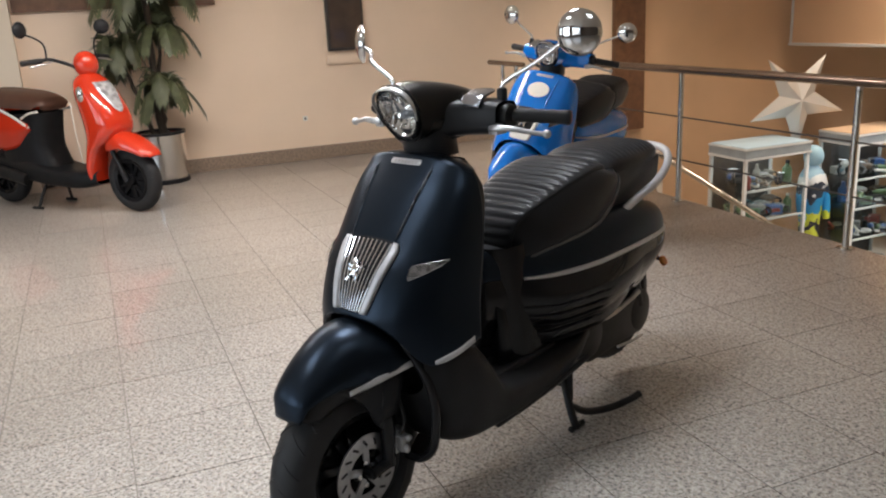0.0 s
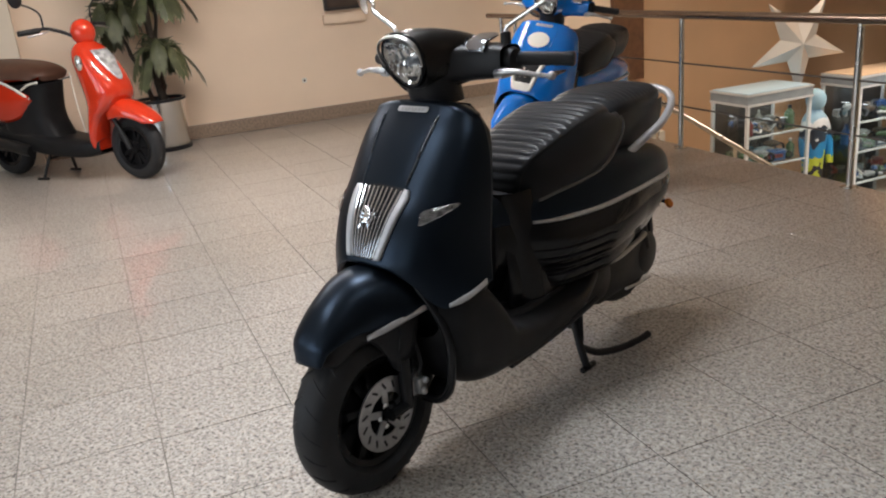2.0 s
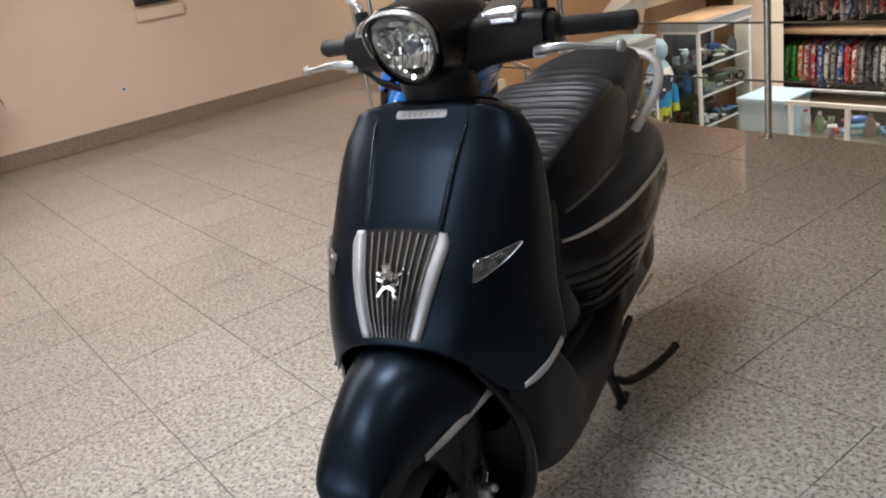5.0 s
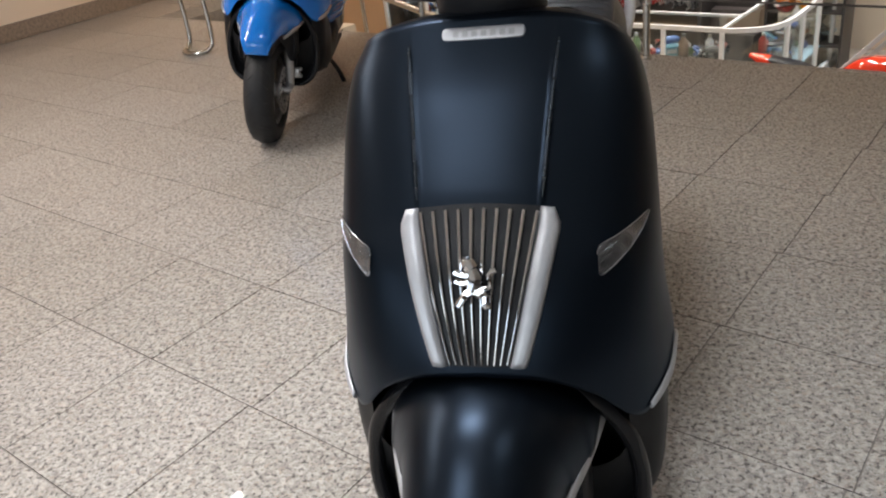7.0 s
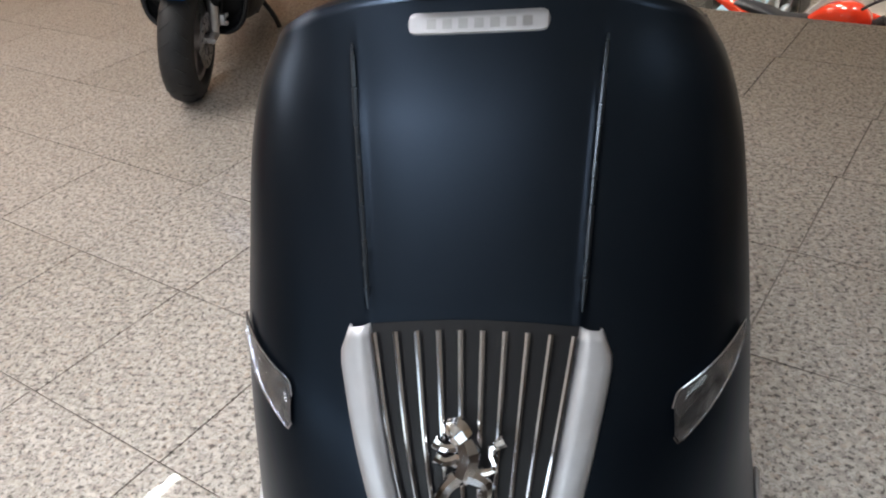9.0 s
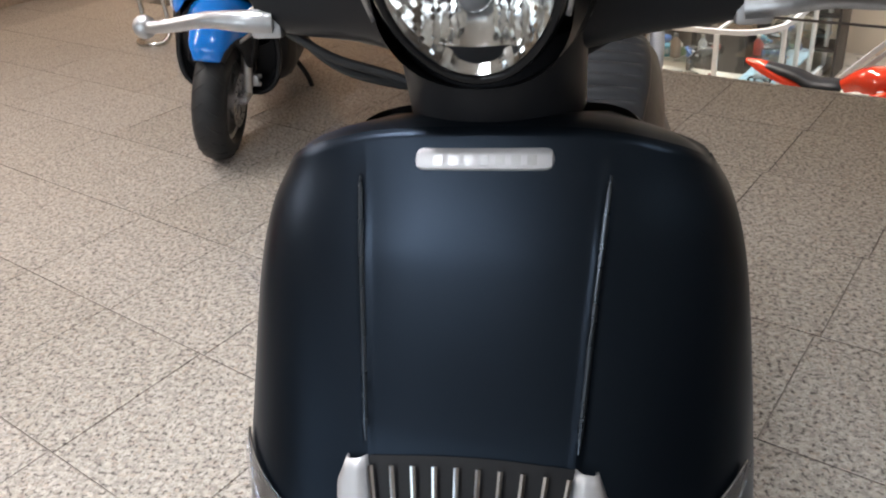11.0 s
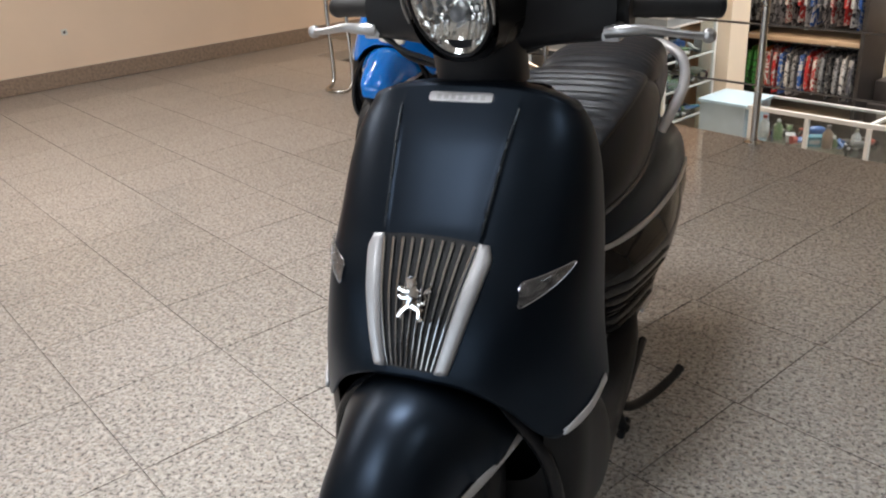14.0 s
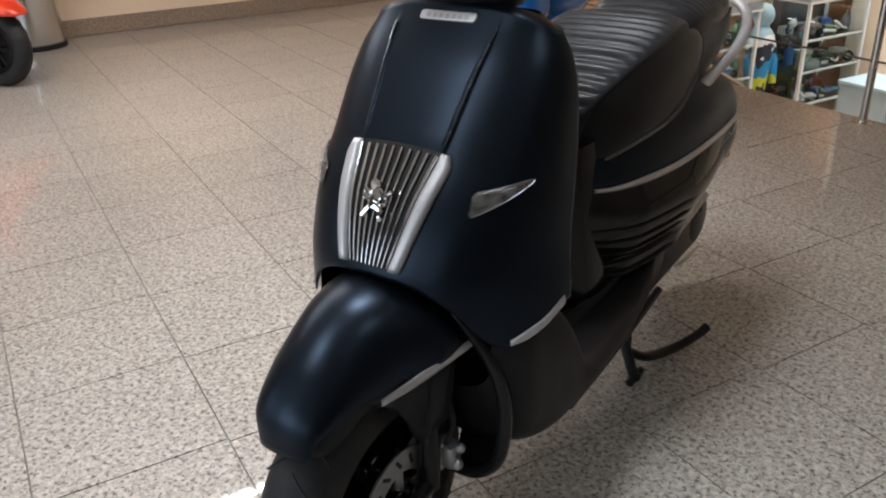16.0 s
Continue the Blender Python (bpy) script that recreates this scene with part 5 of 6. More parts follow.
RED_YAW = math.degrees(math.atan2(0.34, 1.20)) + 90
red_scooter(Matrix.Translation((-4.45, 1.09, 0)) @ Matrix.Rotation(radians(RED_YAW), 4, "Z") @ Matrix.Diagonal((1.1, 1.1, 1.1, 1)) @ Matrix.Translation((0, 0.70, 0)))

POT = (-5.68, -0.66)
pot = thing("plant_pot", "brushed steel cylinder planter with dark foot ring", "planter", ROOM @ pose(*POT, 0))
part("body", Shape().lathe([(0.19, 0.035), (0.20, 0.04), (0.215, 0.44), (0.217, 0.45), (0.205, 0.45), (0.200, 0.40), (0.001, 0.40)], 40), M_POT, pot)
part("foot_ring", Shape().lathe([(0.001, 0), (0.215, 0), (0.218, 0.01), (0.212, 0.035), (0.001, 0.036)], 40), M_PLASTIC, pot, "black foot ring")
part("rim", Shape().lathe([(0.203, 0.44), (0.225, 0.44), (0.226, 0.462), (0.203, 0.462)], 40, close=True), M_PLASTIC, pot, "black rim")
part("soil", Shape().lathe([(0.001, 0.40), (0.204, 0.40), (0.204, 0.425), (0.12, 0.435), (0.001, 0.44)], 24), M_SOIL, pot)

palm = thing("potted_palm", "dark green palm with drooping fronds in the steel planter", "plant", ROOM @ pose(*POT, 0.42))
rng = random.Random(5)
# (foot, head, height, number of fronds, reach)
stems = [((0.02, 0.02), (0.05, 0.03), 1.30, 22, 0.52), ((0.0, -0.06), (0.06, -0.27), 0.72, 13, 0.30), ((0.03, 0.05), (0.08, 0.06), 0.40, 11, 0.32), ((-0.02, 0.03), (0.0, 0.12), 0.95, 9, 0.30)]
for (x0, y0), (x, y), h, fronds, far in stems:
    pts = [(x0 + (x - x0) * (k / 8) ** 1.5 + 0.01 * math.sin(3 * k), y0 + (y - y0) * (k / 8) ** 1.5 + 0.01 * math.cos(2 * k), h * k / 8) for k in range(9)]
    part("trunk", Shape().tube(pts, [(0.034 if h > 1 else 0.020) - 0.008 * k / 8 + 0.003 * (k % 2) for k in range(9)], 10), M_TRUNK, palm, "brown ringed palm stem")
    for k in range(fronds):
        az = 2 * math.pi * k / fronds + rng.uniform(-0.25, 0.25)
        reach, rise = far * rng.uniform(0.7, 1.1), rng.uniform(0.10, 0.42) * far / 0.4
        if math.cos(az) < -0.2:
            reach *= 0.5
        fr = Shape()
        mid = []
        for i in range(9):
            q = i / 8
            mid.append(Vector((x + math.cos(az) * reach * q, y + math.sin(az) * reach * q, h - 0.03 + rise * math.sin(q * 2.2) - 0.9 * far * q ** 2.4)))
        fr.tube(mid, [0.006 - 0.0045 * i / 8 for i in range(9)], 5)
        keys = through_points([tuple(p) for p in mid])
        L = keys[-1][0]
        side = Vector((-math.sin(az), math.cos(az), 0))
        for i in range(17):
            q = 0.18 + 0.8 * i / 16
            p = Vector(spline(keys, q * L))
            d = Vector(spline(keys, min(L, q * L + 0.02))) - p
            d.normalize()
            ln = 0.42 * far * math.sin(math.pi * (0.15 + 0.8 * q)) + 0.03
            for sgn in (-1, 1):
                out = (d * 0.75 + side * sgn * 0.65 + Vector((0, 0, -0.30 + rng.uniform(-0.15, 0.1)))).normalized()
                wv = d.cross(out).cross(out).normalized() * 0.012
                tip = p + out * ln + Vector((0, 0, -0.05 * rng.random()))
                mdp = p + out * ln * 0.5
                fr.add([p - wv * 0.5, p + wv * 0.5, mdp + wv, tip, mdp - wv], [(0, 1, 2, 4), (4, 2, 3)])
        part("frond", fr, M_LEAF, palm)

box = thing("wall_cabinet", "dark glazed wall cabinet with a pale ledge beneath", "cabinet", ROOM @ pose(WALL_U, 1.24, -0.05))
part("body", Shape().box((0.002, -0.19, 1.11), (0.055, 0.19, 1.80), 0.006), M_DARKCASE, box)
part("door", Shape().box((0.053, -0.165, 1.14), (0.066, 0.165, 1.77), 0.004), M_TINTED, box, "dark glazed door")
part("ledge", Shape().box((0.002, -0.215, 0.985), (0.05, 0.215, 1.075), 0.01), M_WALL, box, "pale painted ledge")
so = thing("wall_socket", "small white wall socket above the skirting", "socket", ROOM @ pose(WALL_U, 0.76, 0.42))
part("plate", Shape().box((0.001, -0.024, -0.024), (0.009, 0.024, 0.024), 0.003), M_CREAM, so)
part("insert", Shape().lathe([(0.001, 0), (0.011, 0), (0.010, 0.003), (0.001, 0.003)], 16, Matrix.Translation((0.009, 0, 0)) @ Matrix.Rotation(radians(90), 4, "Y")), M_TRUNK, so)

# ---- lower shop ----
st = Shape()
ang = [radians(54 + 72 * k) for k in range(5)]
rim_pts = []
for k in range(5):
    rim_pts.append((math.cos(ang[k]) * 0.60, math.sin(ang[k]) * 0.60))
    rim_pts.append((math.cos(ang[k] + radians(36)) * 0.225, math.sin(ang[k] + radians(36)) * 0.225))
st.add([(0.13, 0, 0)] + [(0.02, p, q) for p, q in rim_pts] + [(0.002, 0, 0)], [(0, 1 + k, 1 + (k + 1) % 10) for k in range(10)] + [(11, 1 + (k + 1) % 10, 1 + k) for k in range(10)])
solid("wall_star", st, M_STAR, "large silver foil five-pointed star behind the showcase", "star", ROOM @ pose(-4.86, 6.16, 0.23, 3, 0, -14), smooth=0)
fr = thing("hanging_board", "tan board in a thin white frame hung from the ceiling", "board", ROOM)
part("panel", Shape().box((-5.80, 7.0, 0.80), (-4.10, 7.03, CEIL - 0.002)), M_WALL_TAN, fr, smooth=0)
for lo, hi in [((-5.83, 6.97, 0.765), (-4.07, 7.06, 0.80)), ((-5.83, 6.985, 0.80), (-5.80, 7.045, CEIL - 0.002)), ((-4.10, 6.985, 0.80), (-4.07, 7.045, CEIL - 0.002))]:
    part("frame_bar", Shape().box(lo, hi, 0.006), M_CABWHITE, fr)

GOODS = [(0.34, 0.35, 0.36), (0.03, 0.03, 0.035), (0.26, 0.05, 0.04), (0.05, 0.11, 0.28), (0.10, 0.16, 0.08), (0.20, 0.19, 0.16), (0.50, 0.49, 0.46), (0.07, 0.18, 0.23), (0.16, 0.11, 0.08), (0.10, 0.10, 0.10)]
M_GOODS = [mat("goods_colour_%s" % n, c, 0.35, var=0.2, scale=25) for n, c in zip("abcdefghij", GOODS)]


def goods(at, size, k):
    """A small article for sale: gloves, scale model, tin or boxed part."""
    c = M_GOODS[rng.randrange(len(M_GOODS))]
    c2 = M_GOODS[rng.randrange(len(M_GOODS))]
    s = size
    if k == 0:
        ob = thing("scale_model", "small scale model motorcycle on a shelf", "model", at, "goods in the showcases")
        part("body", Shape().ball((0, 0, 0.10 * s), 0.075 * s, 6, (0.5, 1.3, 0.6)), c, ob)
        for y in (-0.10, 0.10):
            part("wheel", Shape().lathe([(0.03 * s, -0.01), (0.055 * s, -0.012), (0.055 * s, 0.012), (0.03 * s, 0.01)], 14, Matrix.Translation((0, y * s, 0.055 * s)) @ Matrix.Rotation(radians(90), 4, "Y"), close=True), M_RUBBER, ob)
        part("handlebar", Shape().tube([(-0.05 * s, -0.06 * s, 0.16 * s), (0.05 * s, -0.06 * s, 0.16 * s)], 0.006, 6), M_CHROME, ob)
    elif k == 1:
        ob = thing("goggles", "pair of riding goggles on a shelf", "goggles", at, "goods in the showcases")
        part("frame", Shape().tube([(0.02, -0.08 * s, 0.06), (-0.02, -0.04 * s, 0.10), (-0.02, 0.04 * s, 0.10), (0.02, 0.08 * s, 0.06), (-0.02, 0.0, 0.03), (0.02, -0.08 * s, 0.06)], 0.016, 8, smooth=24), c, ob)
        part("strap", Shape().tube([(0.02, -0.08 * s, 0.06), (0.10, 0, 0.03), (0.02, 0.08 * s, 0.06)], 0.012, 6, smooth=10), c2, ob)
    elif k == 2:
        ob = thing("oil_bottle", "plastic oil bottle with a coloured cap", "bottle", at, "goods in the showcases")
        part("bottle", Shape().lathe([(0.001, 0), (0.05 * s, 0), (0.052 * s, 0.01), (0.052 * s, 0.15 * s), (0.02 * s, 0.19 * s), (0.02 * s, 0.21 * s), (0.001, 0.21 * s)], 16), c, ob)
        part("cap", Shape().lathe([(0.001, 0.205 * s), (0.023 * s, 0.205 * s), (0.022 * s, 0.235 * s), (0.001, 0.235 * s)], 12), c2, ob)
    elif k == 3:
        ob = thing("riding_glove", "riding glove lying on a shelf", "glove", at, "goods in the showcases")
        g = Shape().ball((0, 0, 0.035), 0.06 * s, 7, (0.9, 1.2, 0.5))
        for i in range(4):
            g.tube([(-0.03 + 0.02 * i, 0.05 * s, 0.04), (-0.035 + 0.024 * i, 0.13 * s, 0.03 + 0.01 * (i % 2))], [0.014, 0.010], 8)
        part("hand_piece", g, c, ob)
        part("cuff", Shape().tube([(0, -0.05 * s, 0.04), (0, -0.11 * s, 0.045)], [0.035, 0.045], 12), c2, ob)
    else:
        ob = thing("boxed_part", "boxed spare part on a shelf", "box", at, "goods in the showcases")
        part("carton", Shape().box((-0.06 * s, -0.08 * s, 0), (0.06 * s, 0.08 * s, 0.10 * s), 0.004), c, ob)
        part("label_band", Shape().box((-0.061 * s, -0.05 * s, 0.03 * s), (0.061 * s, 0.05 * s, 0.07 * s), 0.001), c2, ob)
    return ob


def showcase(u0, u1, v0, v1, top, top_mat, count):
    sc = thing("showcase", "white framed glass showcase filled with small goods", "showcase", ROOM, "glass showcases")
    for u in (u0, u1 - 0.035):
        for v in (v0, v1 - 0.035):
            part("post", Shape().box((u, v, LOWER), (u + 0.035, v + 0.035, top - 0.13), 0.003), M_CABWHITE, sc)
    tb = part("top_box", Shape().box((u0 - 0.006, v0 - 0.006, top - 0.13), (u1 + 0.006, v1 + 0.006, top), 0.004), M_FASCIA, sc, "grey-blue top box")
    for z in (top - 0.118, top - 0.008):
        part("edge_strip", Shape().box((u1 + 0.0065, v0 - 0.012, z - 0.012), (u1 + 0.016, v1 + 0.012, z + 0.011), 0.003), M_CABWHITE, tb, "white edge strip")
        part("edge_strip", Shape().box((u0 - 0.006, v0 - 0.016, z - 0.012), (u1 + 0.006, v0 - 0.0065, z + 0.011), 0.003), M_CABWHITE, tb, "white edge strip")
    part("top_panel", Shape().box((u0 + 0.01, v0 + 0.01, top + 0.001), (u1 - 0.01, v1 - 0.01, top + 0.010), 0.002), top_mat, sc, "pale top panel")
    part("base", Shape().box((u0, v0, LOWER + 0.001), (u1, v1, LOWER + 0.30), 0.004), M_CABWHITE, sc)
    zs = [LOWER + 0.31, LOWER + 0.70, LOWER + 1.06, LOWER + 1.40]
    for z in zs:
        part("shelf", Shape().box((u0 + 0.02, v0 + 0.02, z - 0.014), (u1 - 0.02, v1 - 0.02, z), 0.002), M_CABWHITE if z < LOWER + 0.6 else M_GLASS, sc)
        part("shelf_edge", Shape().box((u1 - 0.028, v0 + 0.036, z - 0.02), (u1 - 0.012, v1 - 0.036, z + 0.004), 0.002), M_CABWHITE, sc)
    # strip and area lamp added under the unlit top to brighten the goods
    part("goods_fill_strip", Shape().box((u0 + 0.06, v0 + 0.08, top - 0.142), (u1 - 0.06, v1 - 0.08, top - 0.131)), M_FILL, sc, "added glowing strip that brightens the goods", smooth=0)
    lamp("showcase_fill", ((u0 + u1) / 2, (v0 + v1) / 2, top - 0.145), (u1 - u0 - 0.14, v1 - v0 - 0.18), 1.4, (0.95, 0.97, 1.0))
    g = 0.005
    for lo, hi in (((u1 - 0.010, v0 + 0.036, LOWER + 0.301), (u1 - g, v1 - 0.036, top - 0.131)), ((u0 + 0.036, v0 + g, LOWER + 0.301), (u1 - 0.036, v0 + 0.010, top - 0.131))):
        p = part("pane", Shape().box(lo, hi), M_GLASS, sc, smooth=0)
        p.visible_shadow = False
    part("back_panel", Shape().box((u0 + g, v0 + 0.036, LOWER + 0.301), (u0 + 0.012, v1 - 0.036, top - 0.131)), M_DARKCASE, sc, smooth=0)
    for z in zs[1:]:
        n = count
        for i in range(n):
            v = v0 + 0.10 + (v1 - v0 - 0.2) * (i + 0.3 + 0.4 * rng.random()) / n
            for u in (u0 + 0.14, u1 - 0.16):
                goods(ROOM @ pose(u + rng.uniform(-0.03, 0.03), v, z + 0.001, 0, 0, rng.uniform(-60, 60)), rng.uniform(0.7, 1.1), rng.choice((0, 0, 1, 3, 4, 2)))
    return sc


showcase(-5.05, -4.48, 5.12, 6.03, -0.18, M_CABTOP, 7)
showcase(-4.80, -4.26, 6.50, 7.50, -0.14, M_TAN, 7)

def suit():
    """Printed riding suit: pale helmet, white and black chest, blue and yellow-green below."""
    m = mat("printed_riding_suit", (0.1, 0.3, 0.5), 0.5)
    nt = m.node_tree
    tc, nz, ad, rp = (nt.nodes.new("ShaderNode" + k) for k in ("TexCoord", "TexNoise", "VectorMath", "ValToRGB"))
    sx = nt.nodes.new("ShaderNodeSeparateXYZ")
    nz.inputs["Scale"].default_value = 7
    ad.operation = "MULTIPLY_ADD"
    ad.inputs[1].default_value = (0.5, 0.5, 0.5)
    nt.links.new(tc.outputs["Object"], nz.inputs["Vector"])
    nt.links.new(nz.outputs["Color"], ad.inputs[0])
    nt.links.new(tc.outputs["Object"], ad.inputs[2])
    nt.links.new(ad.outputs[0], sx.inputs[0])
    mr = nt.nodes.new("ShaderNodeMapRange")
    mr.inputs["From Min"].default_value, mr.inputs["From Max"].default_value = 0.6, 2.05
    nt.links.new(sx.outputs["Z"], mr.inputs["Value"])
    nt.links.new(mr.outputs["Result"], rp.inputs["Fac"])
    rp.color_ramp.interpolation = "CONSTANT"
    stops = [(0.0, (0.45, 0.50, 0.04)), (0.30, (0.02, 0.02, 0.03)), (0.36, (0.50, 0.56, 0.05)), (0.44, (0.02, 0.25, 0.55)), (0.60, (0.02, 0.03, 0.05)), (0.66, (0.70, 0.72, 0.74)), (0.75, (0.30, 0.48, 0.60))]
    while len(rp.color_ramp.elements) < len(stops):
        rp.color_ramp.elements.new(0.5)
    for e, (p, c) in zip(rp.color_ramp.elements, stops):
        e.position, e.color = p, (*c, 1)
    nt.links.new(rp.outputs[0], nt.nodes["Principled BSDF"].inputs["Base Color"])
    return m


# dressed display figure between the showcases
fig = Shape()
fig.ball((0, 0, 1.66), 0.105, 12, (1.1, 1.0, 1.2))
fig.tube([(0, 0, 0.02), (0, 0, 0.9), (0, 0, 1.2), (0, 0, 1.45), (0, 0, 1.56)], [0.10, 0.115, 0.14, 0.135, 0.05], 20, smooth=24)
for s in (-1, 1):
    fig.tube([(0, s * 0.12, 1.42), (0.03, s * 0.19, 1.20), (0.08, s * 0.18, 0.92)], [0.06, 0.05, 0.04], 12, smooth=12)
solid("mannequin", fig, suit(), "display mannequin in a blue and yellow riding suit", "mannequin", ROOM @ pose(-4.62, 6.24, LOWER))

# L-shaped glass counter with a rounded corner
CT = -1.06
ct = thing("glass_counter", "white framed glass counter with a rounded corner", "counter", ROOM)
path = [(-3.98, 6.90), (-2.14, 6.90), (-1.98, 6.92), (-1.83, 6.98), (-1.71, 7.09), (-1.63, 7.26), (-1.60, 7.5), (-1.58, 9.6)]
inner = [(-3.98, 7.42), (-2.17, 7.42), (-2.12, 7.46), (-2.10, 9.6)]
def ribbon(pts, z0, z1, w):
    s = Shape()
    P = [Vector((p[0], p[1], 0)) for p in pts]
    vs, fs = [], []
    for i, p in enumerate(P):
        d = (P[min(i + 1, len(P) - 1)] - P[max(i - 1, 0)]).normalized()
        nrm = Vector((d.y, -d.x, 0)) * w / 2
        vs += [p + nrm + Vector((0, 0, z0)), p + nrm + Vector((0, 0, z1)), p - nrm + Vector((0, 0, z1)), p - nrm + Vector((0, 0, z0))]
    n = len(P)
    for i in range(n - 1):
        for k in range(4):
            fs.append((i * 4 + k, i * 4 + (k + 1) % 4, i * 4 + 4 + (k + 1) % 4, i * 4 + 4 + k))
    fs += [(3, 2, 1, 0), (n * 4 - 4, n * 4 - 3, n * 4 - 2, n * 4 - 1)]
    return s.add(vs, fs)
part("top_rail", ribbon(path, CT - 0.045, CT, 0.04), M_CABWHITE, ct, smooth=30)
part("inner_rail", ribbon(inner, CT - 0.03, CT, 0.03), M_CABWHITE, ct, smooth=30)
part("mitre_bar", ribbon([(-2.14, 6.92), (-2.13, 7.42)], CT - 0.03, CT - 0.001, 0.03), M_CABWHITE, ct, smooth=0)
for pts in (path,):
    g = part("pane", ribbon(pts, LOWER + 0.12, CT - 0.046, 0.008), M_GLASS, ct, smooth=30)
    g.visible_shadow = False
top = Shape()
tv = [(p[0], p[1], CT - 0.006) for p in path] + [(p[0], p[1], CT - 0.006) for p in reversed(inner)]
top.add(tv, [tuple(range(len(tv)))])
tp = part("top_glass", top, M_GLASS, ct, thick=0.006, smooth=0)
tp.visible_shadow = False
part("plinth", ribbon(path, LOWER + 0.001, LOWER + 0.12, 0.05), M_CABWHITE, ct, smooth=30)
for u, v in ((-3.40, 6.90), (-2.77, 6.90), (-2.14, 6.90), (-1.62, 7.30), (-1.60, 7.75), (-1.59, 8.3), (-1.58, 8.9)):
    part("post", Shape().box((u - 0.022, v - 0.022, LOWER + 0.12), (u + 0.022, v + 0.022, CT - 0.046), 0.004), M_CABWHITE, ct)
for z in (LOWER + 0.32, LOWER + 0.62):
    sh = Shape()
    sh.box((-3.96, 6.94, z - 0.012), (-2.2, 7.40, z)).box((-2.08, 7.3, z - 0.012), (-1.66, 9.5, z))
    part("shelf", sh, M_CABTOP if z < LOWER + 0.5 else M_GLASS, ct, smooth=0)
    for i in range(16):
        goods(ROOM @ pose(-3.32 + 0.072 * i + rng.uniform(-0.02, 0.02), 7.06 + 0.16 * (i % 2), z + 0.001, 0, 0, rng.uniform(-70, 70)), rng.uniform(0.75, 1.15), rng.choice((0, 0, 1, 3, 4, 2)))
    for i in range(13):
        goods(ROOM @ pose(-1.86 + rng.uniform(-0.10, 0.10), 7.42 + 0.155 * i, z + 0.001, 0, 0, rng.uniform(-70, 70)), rng.uniform(0.75, 1.15), rng.choice((0, 0, 1, 3, 4, 2)))
eb = thing("counter_cabinet", "plain blue-grey cabinet at the end of the counter", "cabinet", ROOM)
part("body", Shape().box((-4.02, 6.86, LOWER), (-3.46, 7.40, CT - 0.03), 0.006), M_BLUEGREY, eb)
part("top", Shape().box((-4.04, 6.84, CT - 0.03), (-3.44, 7.42, CT + 0.002), 0.004), M_CABTOP, eb)

# hanging clothes on a two-tier rack
rk = thing("clothes_rack", "dark two-tier clothes rack with wooden divider", "rack", ROOM)
part("back_panel", Shape().box((-4.55, 9.05, LOWER), (-2.98, 9.10, 1.2)), M_DARKCASE, rk, smooth=0)
for u in (-4.55, -3.02):
    part("side_post", Shape().box((u, 8.45, LOWER), (u + 0.05, 9.05, 1.2), 0.004), M_DARKCASE, rk)
part("divider", Shape().box((-4.50, 8.45, -0.66), (-3.02, 9.04, -0.61), 0.004), M_TAN, rk, "tan wooden divider")
for z in (0.26, -0.72):
    part("hanging_rail", Shape().tube([(-4.50, 8.72, z), (-3.02, 8.72, z)], 0.014, 10), M_STEEL, rk)
CLOTH = [(0.02, 0.02, 0.024), (0.30, 0.30, 0.31), (0.62, 0.61, 0.60), (0.45, 0.03, 0.03), (0.03, 0.10, 0.36), (0.10, 0.10, 0.12), (0.55, 0.16, 0.03), (0.06, 0.30, 0.06), (0.68, 0.66, 0.62)]
def printed(name, colour, other, scale, share):
    """Cloth with a second colour in hard-edged blotches and stripes."""
    m = mat(name, colour, 0.85, bump=0.3, bscale=40)
    nt = m.node_tree
    tc = nt.nodes.new("ShaderNodeTexCoord")
    oi = nt.nodes.new("ShaderNodeObjectInfo")
    mv = nt.nodes.new("ShaderNodeVectorMath")
    mv.operation = "MULTIPLY_ADD"
    mv.inputs[1].default_value = (7.0, 3.0, 5.0)
    nt.links.new(oi.outputs["Random"], mv.inputs[0])
    nt.links.new(tc.outputs["Object"], mv.inputs[2])
    no = nt.nodes.new("ShaderNodeTexNoise")
    no.inputs["Scale"].default_value, no.inputs["Detail"].default_value, no.inputs["Distortion"].default_value = scale, 2, 1.2
    nt.links.new(mv.outputs[0], no.inputs["Vector"])
    rp = nt.nodes.new("ShaderNodeValToRGB")
    rp.color_ramp.elements[0].position, rp.color_ramp.elements[0].color = share, (*colour, 1)
    rp.color_ramp.elements[1].position, rp.color_ramp.elements[1].color = share + 0.03, (*other, 1)
    nt.links.new(no.outputs["Fac"], rp.inputs["Fac"])
    nt.links.new(rp.outputs[0], nt.nodes["Principled BSDF"].inputs["Base Color"])
    return m


